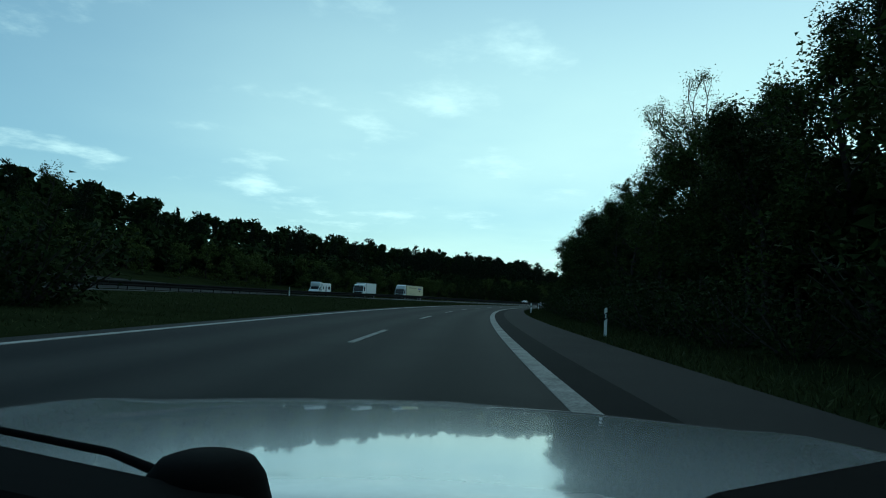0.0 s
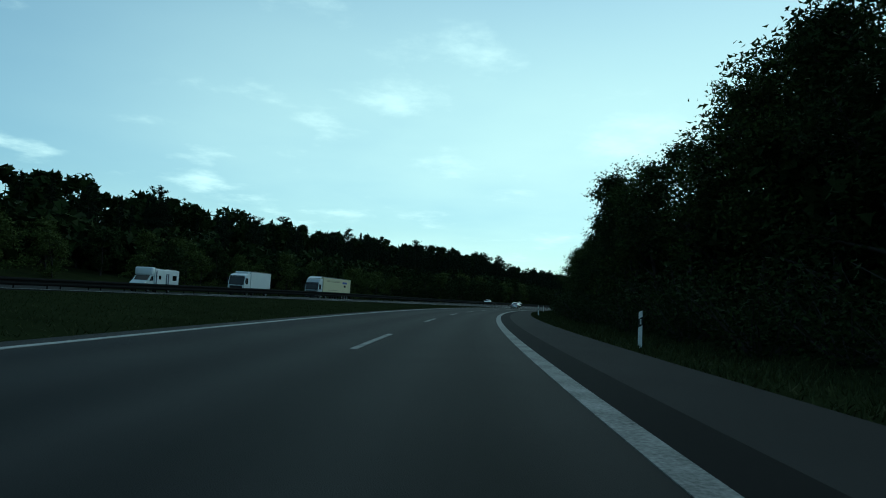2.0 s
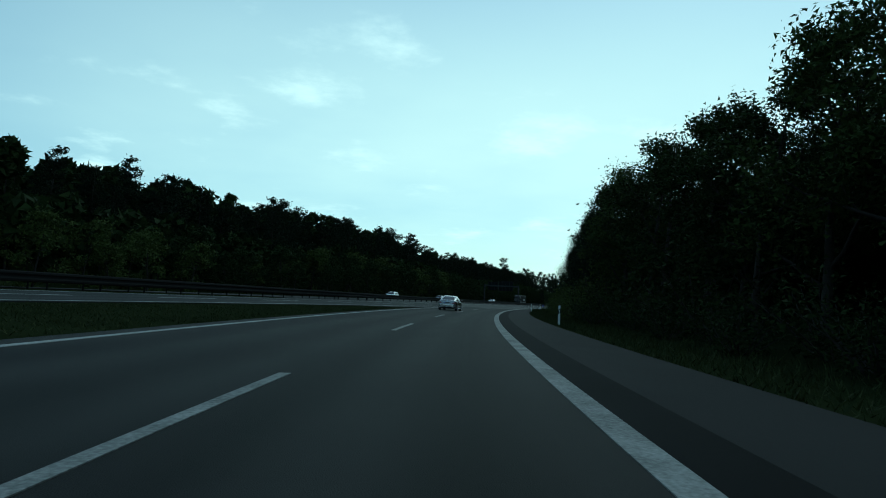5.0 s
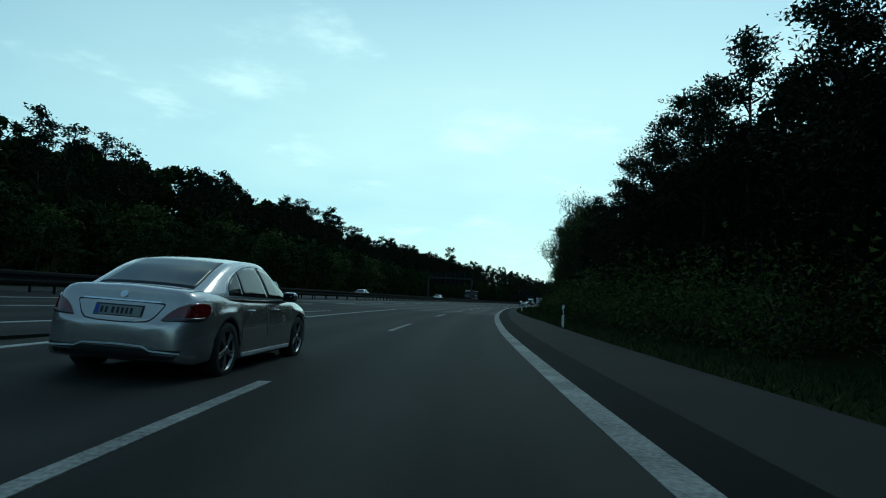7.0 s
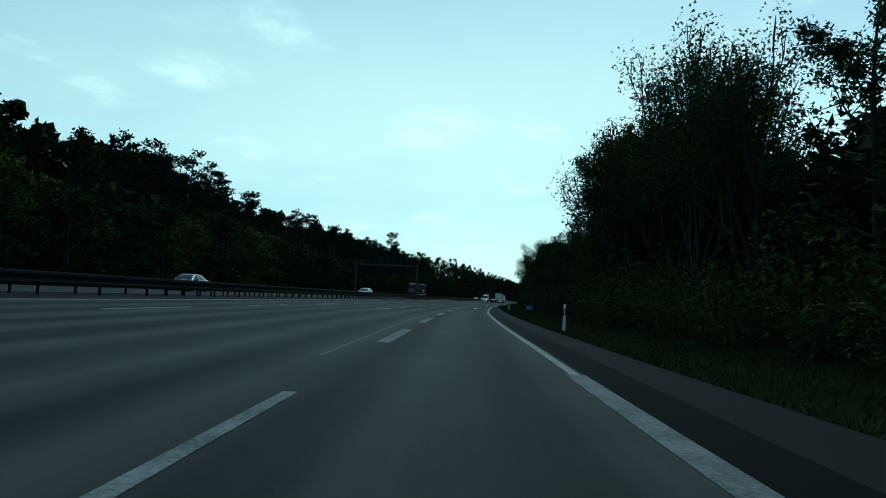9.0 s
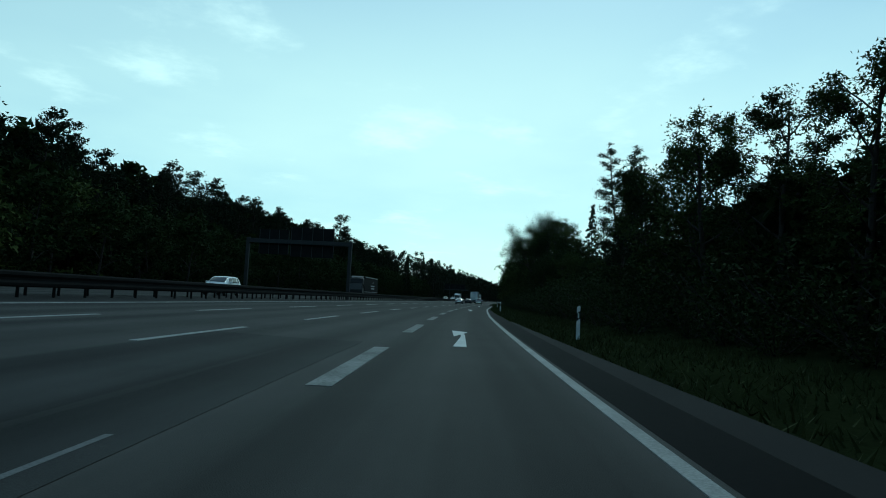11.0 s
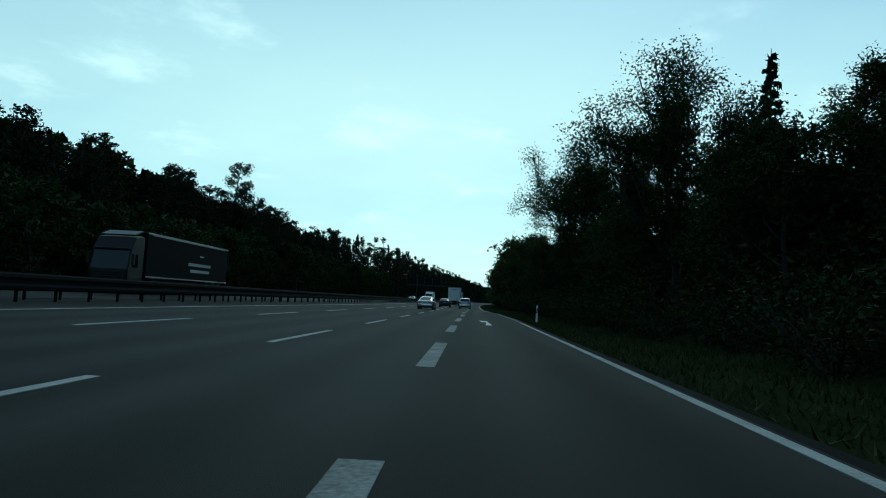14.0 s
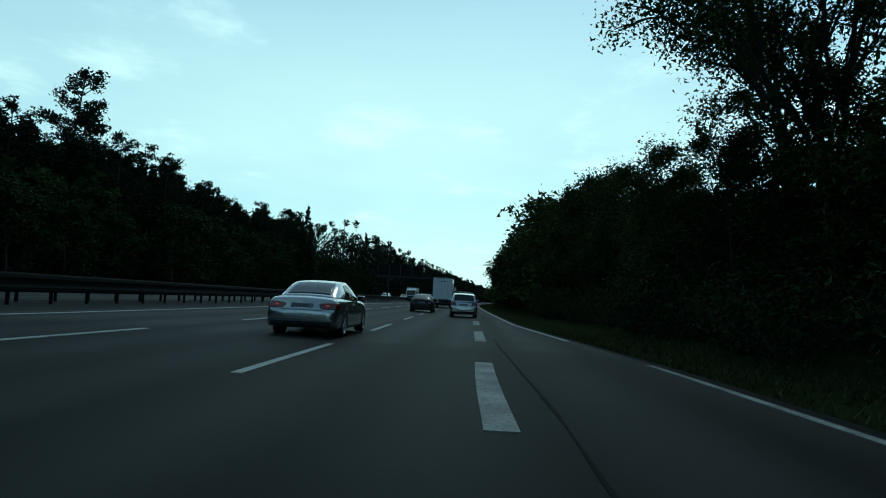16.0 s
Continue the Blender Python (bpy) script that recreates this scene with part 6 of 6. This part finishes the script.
def motorhome():
    """A coach-built camper van, nose to +y: living box, sleeping alcove over the cab, sloping cab, windows, wheels."""
    root = tagged(new("motorhome"), "white motorhome with an alcove over the cab on the oncoming carriageway", "motorhome")
    body = part("living_box", box(-1.12, 1.12, -3.5, 1.62, 0.55, 2.68, 0.06), M_white_paint, root)
    part("alcove", box(-1.06, 1.06, 1.55, 2.34, 1.95, 2.86, 0.14), M_white_paint, root, "rounded white alcove over the cab", True)
    prof = [(1.6, 0.45), (3.42, 0.45), (3.5, 0.72), (3.4, 1.03), (2.78, 1.28), (2.2, 1.97), (1.6, 1.97)]
    bm = bmesh.new()
    a = [bm.verts.new((-0.96, y, z)) for y, z in prof]
    b = [bm.verts.new((0.96, y, z)) for y, z in prof]
    bm.faces.new(a[::-1]); bm.faces.new(b)
    for k in range(len(prof)):
        bm.faces.new((a[k], a[(k + 1) % len(prof)], b[(k + 1) % len(prof)], b[k]))
    bmesh.ops.bevel(bm, geom=list(bm.edges), offset=0.06, segments=3, affect="EDGES", profile=0.5)
    bmesh.ops.recalc_face_normals(bm, faces=bm.faces)
    cab = part("cab", bm, M_white_paint, root)
    ws = part("windscreen", box(-0.84, 0.84, -0.012, 0.012, -0.38, 0.38, 0.01), M_glass, cab)
    ws.matrix_basis = pose(0, 2.505, 1.635, 40, 0, 0)
    part("grille", box(-0.5, 0.5, 3.44, 3.51, 0.62, 0.88, 0.02), M_black_plastic, cab)
    part("front_bumper", box(-0.98, 0.98, 3.3, 3.56, 0.35, 0.58, 0.04), M_black_plastic, cab)
    part("skirt", box(-1.1, 1.1, -3.45, 1.5, 0.38, 0.57, 0.03), M_grey_steel, body)
    part("roof_hatch", box(-0.3, 0.3, -0.5, 0.1, 2.68, 2.78, 0.03), M_white_plastic, body)
    part("roof_rail", box(-0.9, -0.86, -3.2, -0.9, 2.7, 2.76, 0.01), M_steel, body)
    for sd in (1, -1):
        part("headlamp", box(sd * 0.76 - 0.15, sd * 0.76 + 0.15, 3.4, 3.47, 0.78, 0.96, 0.02), M_lamp_clear, cab)
        pane = part("side_window", box(sd * 0.955 - 0.012, sd * 0.955 + 0.012, 1.78, 2.5, 1.3, 1.82, 0.01), M_glass, cab)
        for v in pane.data.vertices:
            if v.co.z > 1.6 and v.co.y > 2.2:
                v.co.y -= 0.34
        part("side_mirror", box(sd * 1.14 - 0.08, sd * 1.14 + 0.08, 2.4, 2.5, 1.3, 1.62, 0.03), M_black_plastic, cab)
        part("stripe", box(sd * 1.121 - 0.004, sd * 1.121 + 0.004, 1.28, 1.5, 0.75, 2.5, 0.002), M_blue_paint, body, "dark blue upright stripe")
        for y0, y1, z0, z1 in ((0.45, 0.9, 1.5, 1.95), (-2.95, -2.05, 1.45, 2.05)):
            part("window", box(sd * 1.125 - 0.012, sd * 1.125 + 0.012, y0, y1, z0, z1, 0.008), M_glass, body)
        for y0 in (-0.85, -1.25):
            part("dark_panel", box(sd * 1.124 - 0.008, sd * 1.124 + 0.008, y0, y0 + 0.24, 0.9, 2.2, 0.004), M_blue_paint, body, "tall dark panel")
        part("tail_lamp", box(sd * 0.98 - 0.07, sd * 0.98 + 0.07, -3.53, -3.48, 0.8, 1.15, 0.01), M_tail, body)
        for ya in (2.7, -1.55):
            wheel_parts(root, sd * 0.9, ya, 0.34, 0.22, sd, 6)
    return root


motorhome().matrix_basis = place(127.3, main_left(127.3) - 12.5, 0, 180)


# The car that the view sets out over: glossy bonnet, cowl and wiper.
def own_car():
    root = tagged(new("white_car"), "white car with a long glossy bonnet and a black wiper", "car")
    rows = [(-2.6, 0.5, 0.4, 0.5, 0.56), (-2.5, 0.8, 0.28, 0.66, 0.72), (-2.3, 0.88, 0.24, 0.70, 0.76), (-1.0, 0.93, 0.2, 0.72, 0.78), (0.2, 0.935, 0.2, 0.73, 0.78), (0.42, 0.935, 0.2, 0.78, 0.80),
            (0.52, 0.935, 0.2, 0.81, 0.855), (0.7, 0.935, 0.2, 0.80, 0.846), (1.1, 0.93, 0.2, 0.775, 0.82), (1.5, 0.92, 0.2, 0.742, 0.788), (1.8, 0.88, 0.21, 0.675, 0.737), (1.98, 0.8, 0.23, 0.59, 0.662), (2.06, 0.62, 0.27, 0.5, 0.58), (2.08, 0.4, 0.33, 0.44, 0.5)]
    bm, surf, frac = body_shell(rows, (-1.45, 1.15), 0.38, 0.33)
    bvh = BVHTree.FromBMesh(bm)
    body = part("body", bm, M_bonnet, root, "", True)
    for ya in (-1.45, 1.15):
        for sd in (1, -1):
            wheel_parts(root, sd * 0.81, ya, 0.33, 0.215, sd)
    for sd in (1, -1):
        pts = [(0.62, 0.52), (1.0, 0.48), (0.98, 0.6), (0.6, 0.64)]
        part("headlamp", shrouded(bvh, pts if sd > 0 else [(-x, z) for x, z in pts], 138 * sd, 12, 6, 0.01), M_lamp_clear, body, "clear headlamp", True)
    bm = bmesh.new()
    add_box(bm, -0.82, -0.1, 0.36, 0.45, 0.72, 0.897, 0.012)
    for v in bm.verts:
        if v.co.z > 0.8:
            v.co.z += (-0.1 - v.co.x) * 0.15
    part("cowl", bm, M_wiper, root, "black plastic cowl")
    bm = box(0.17, 0.8, 0.36, 0.45, 0.72, 0.918, 0.012)
    for v in bm.verts:
        if v.co.z > 0.8:
            v.co.z += (v.co.x - 0.17) * 0.24
    part("cowl", bm, M_wiper, root, "black plastic cowl")
    verts, faces = [], []
    tube(verts, faces, [(-0.62, 0.66, 0.899), (-0.45, 0.64, 0.892), (-0.3, 0.6, 0.884), (-0.2, 0.54, 0.876)], [0.003, 0.0035, 0.004, 0.005], 8)
    arm = child("wiper_arm", mesh_of("wiper_arm", verts, faces, M_wiper, smooth=True), root, "black wiper arm")
    part("wiper_pivot", cyl(0.06, 0.036, 0.08, 20, pose(-0.165, 0.47, 0.88), 0.014), M_wiper, root, "black wiper pivot cover", True)
    # open cabin round the driver: roof, pillars, side and rear panes, seats
    bm = bmesh.new()
    ys, n = np.linspace(0.0, -1.35, 10), 9
    for zo in (0, 0.035):
        grid = [[bm.verts.new((x * 0.56, y, 1.37 + zo + 0.05 * (1 - x * x) + 0.03 * math.sin(math.pi * k / 9))) for x in np.linspace(-1, 1, n)] for k, y in enumerate(ys)]
        for a, b in zip(grid, grid[1:]):
            for j in range(n - 1):
                bm.faces.new((a[j], a[j + 1], b[j + 1], b[j]) if zo == 0 else (a[j], b[j], b[j + 1], a[j + 1]))
    part("roof", bm, M_bonnet, root, "white roof panel", True)
    posts = {"a": ((0.74, 0.5, 0.83), (0.56, 0.0, 1.39)), "b": ((0.77, -0.72, 0.76), (0.57, -0.68, 1.4)), "c": ((0.74, -1.95, 0.76), (0.55, -1.35, 1.39))}
    for sd in (1, -1):
        for low, high in posts.values():
            verts, faces = [], []
            tube(verts, faces, [(low[0] * sd, low[1], low[2]), (high[0] * sd, high[1], high[2])], [0.05, 0.035], 8)
            child("pillar", mesh_of("pillar", verts, faces, M_bonnet, smooth=True), root)
        for p, q in (("a", "b"), ("b", "c")):
            c = [Vector((v[0] * sd, v[1], v[2])) for v in (posts[p][0], posts[q][0], posts[q][1], posts[p][1])]
            bm = bmesh.new()
            ins = [bm.verts.new(v) for v in c]
            out = [bm.verts.new(v + Vector((0.008 * sd, 0, 0))) for v in c]
            bm.faces.new(ins); bm.faces.new(out[::-1])
            for k in range(4):
                bm.faces.new((ins[k], ins[(k + 1) % 4], out[(k + 1) % 4], out[k]))
            bmesh.ops.recalc_face_normals(bm, faces=bm.faces)
            part("side_window", bm, M_glass, root)
        seat = part("seat", box(sd * 0.36 - 0.24, sd * 0.36 + 0.24, -1.1, -0.55, 0.74, 0.86, 0.05), M_black_plastic, root, "dark seat")
        part("backrest", box(sd * 0.36 - 0.23, sd * 0.36 + 0.23, -1.2, -1.06, 0.8, 1.3, 0.05), M_black_plastic, seat)
    rear = part("rear_window", box(-0.62, 0.62, -0.42, 0.42, -0.006, 0.006, 0.004), M_glass, root)
    rear.matrix_basis = pose(0, -1.65, 1.07, 46, 0, 0)
    root.matrix_basis = place(0, 0.12) @ pose(0, 0, 0, 0, 0, 0.42)


M_wiper = material("wiper_black", (0.004, 0.004, 0.004), 0.9, 0, 0.05, 0.2, 20, 90)
M_bonnet = material("bonnet_paint", (0.43, 0.45, 0.46), 0.16, 0.1, 0.5, 0.08, 1.2, 60, 0, coat=0.8)
own_car()
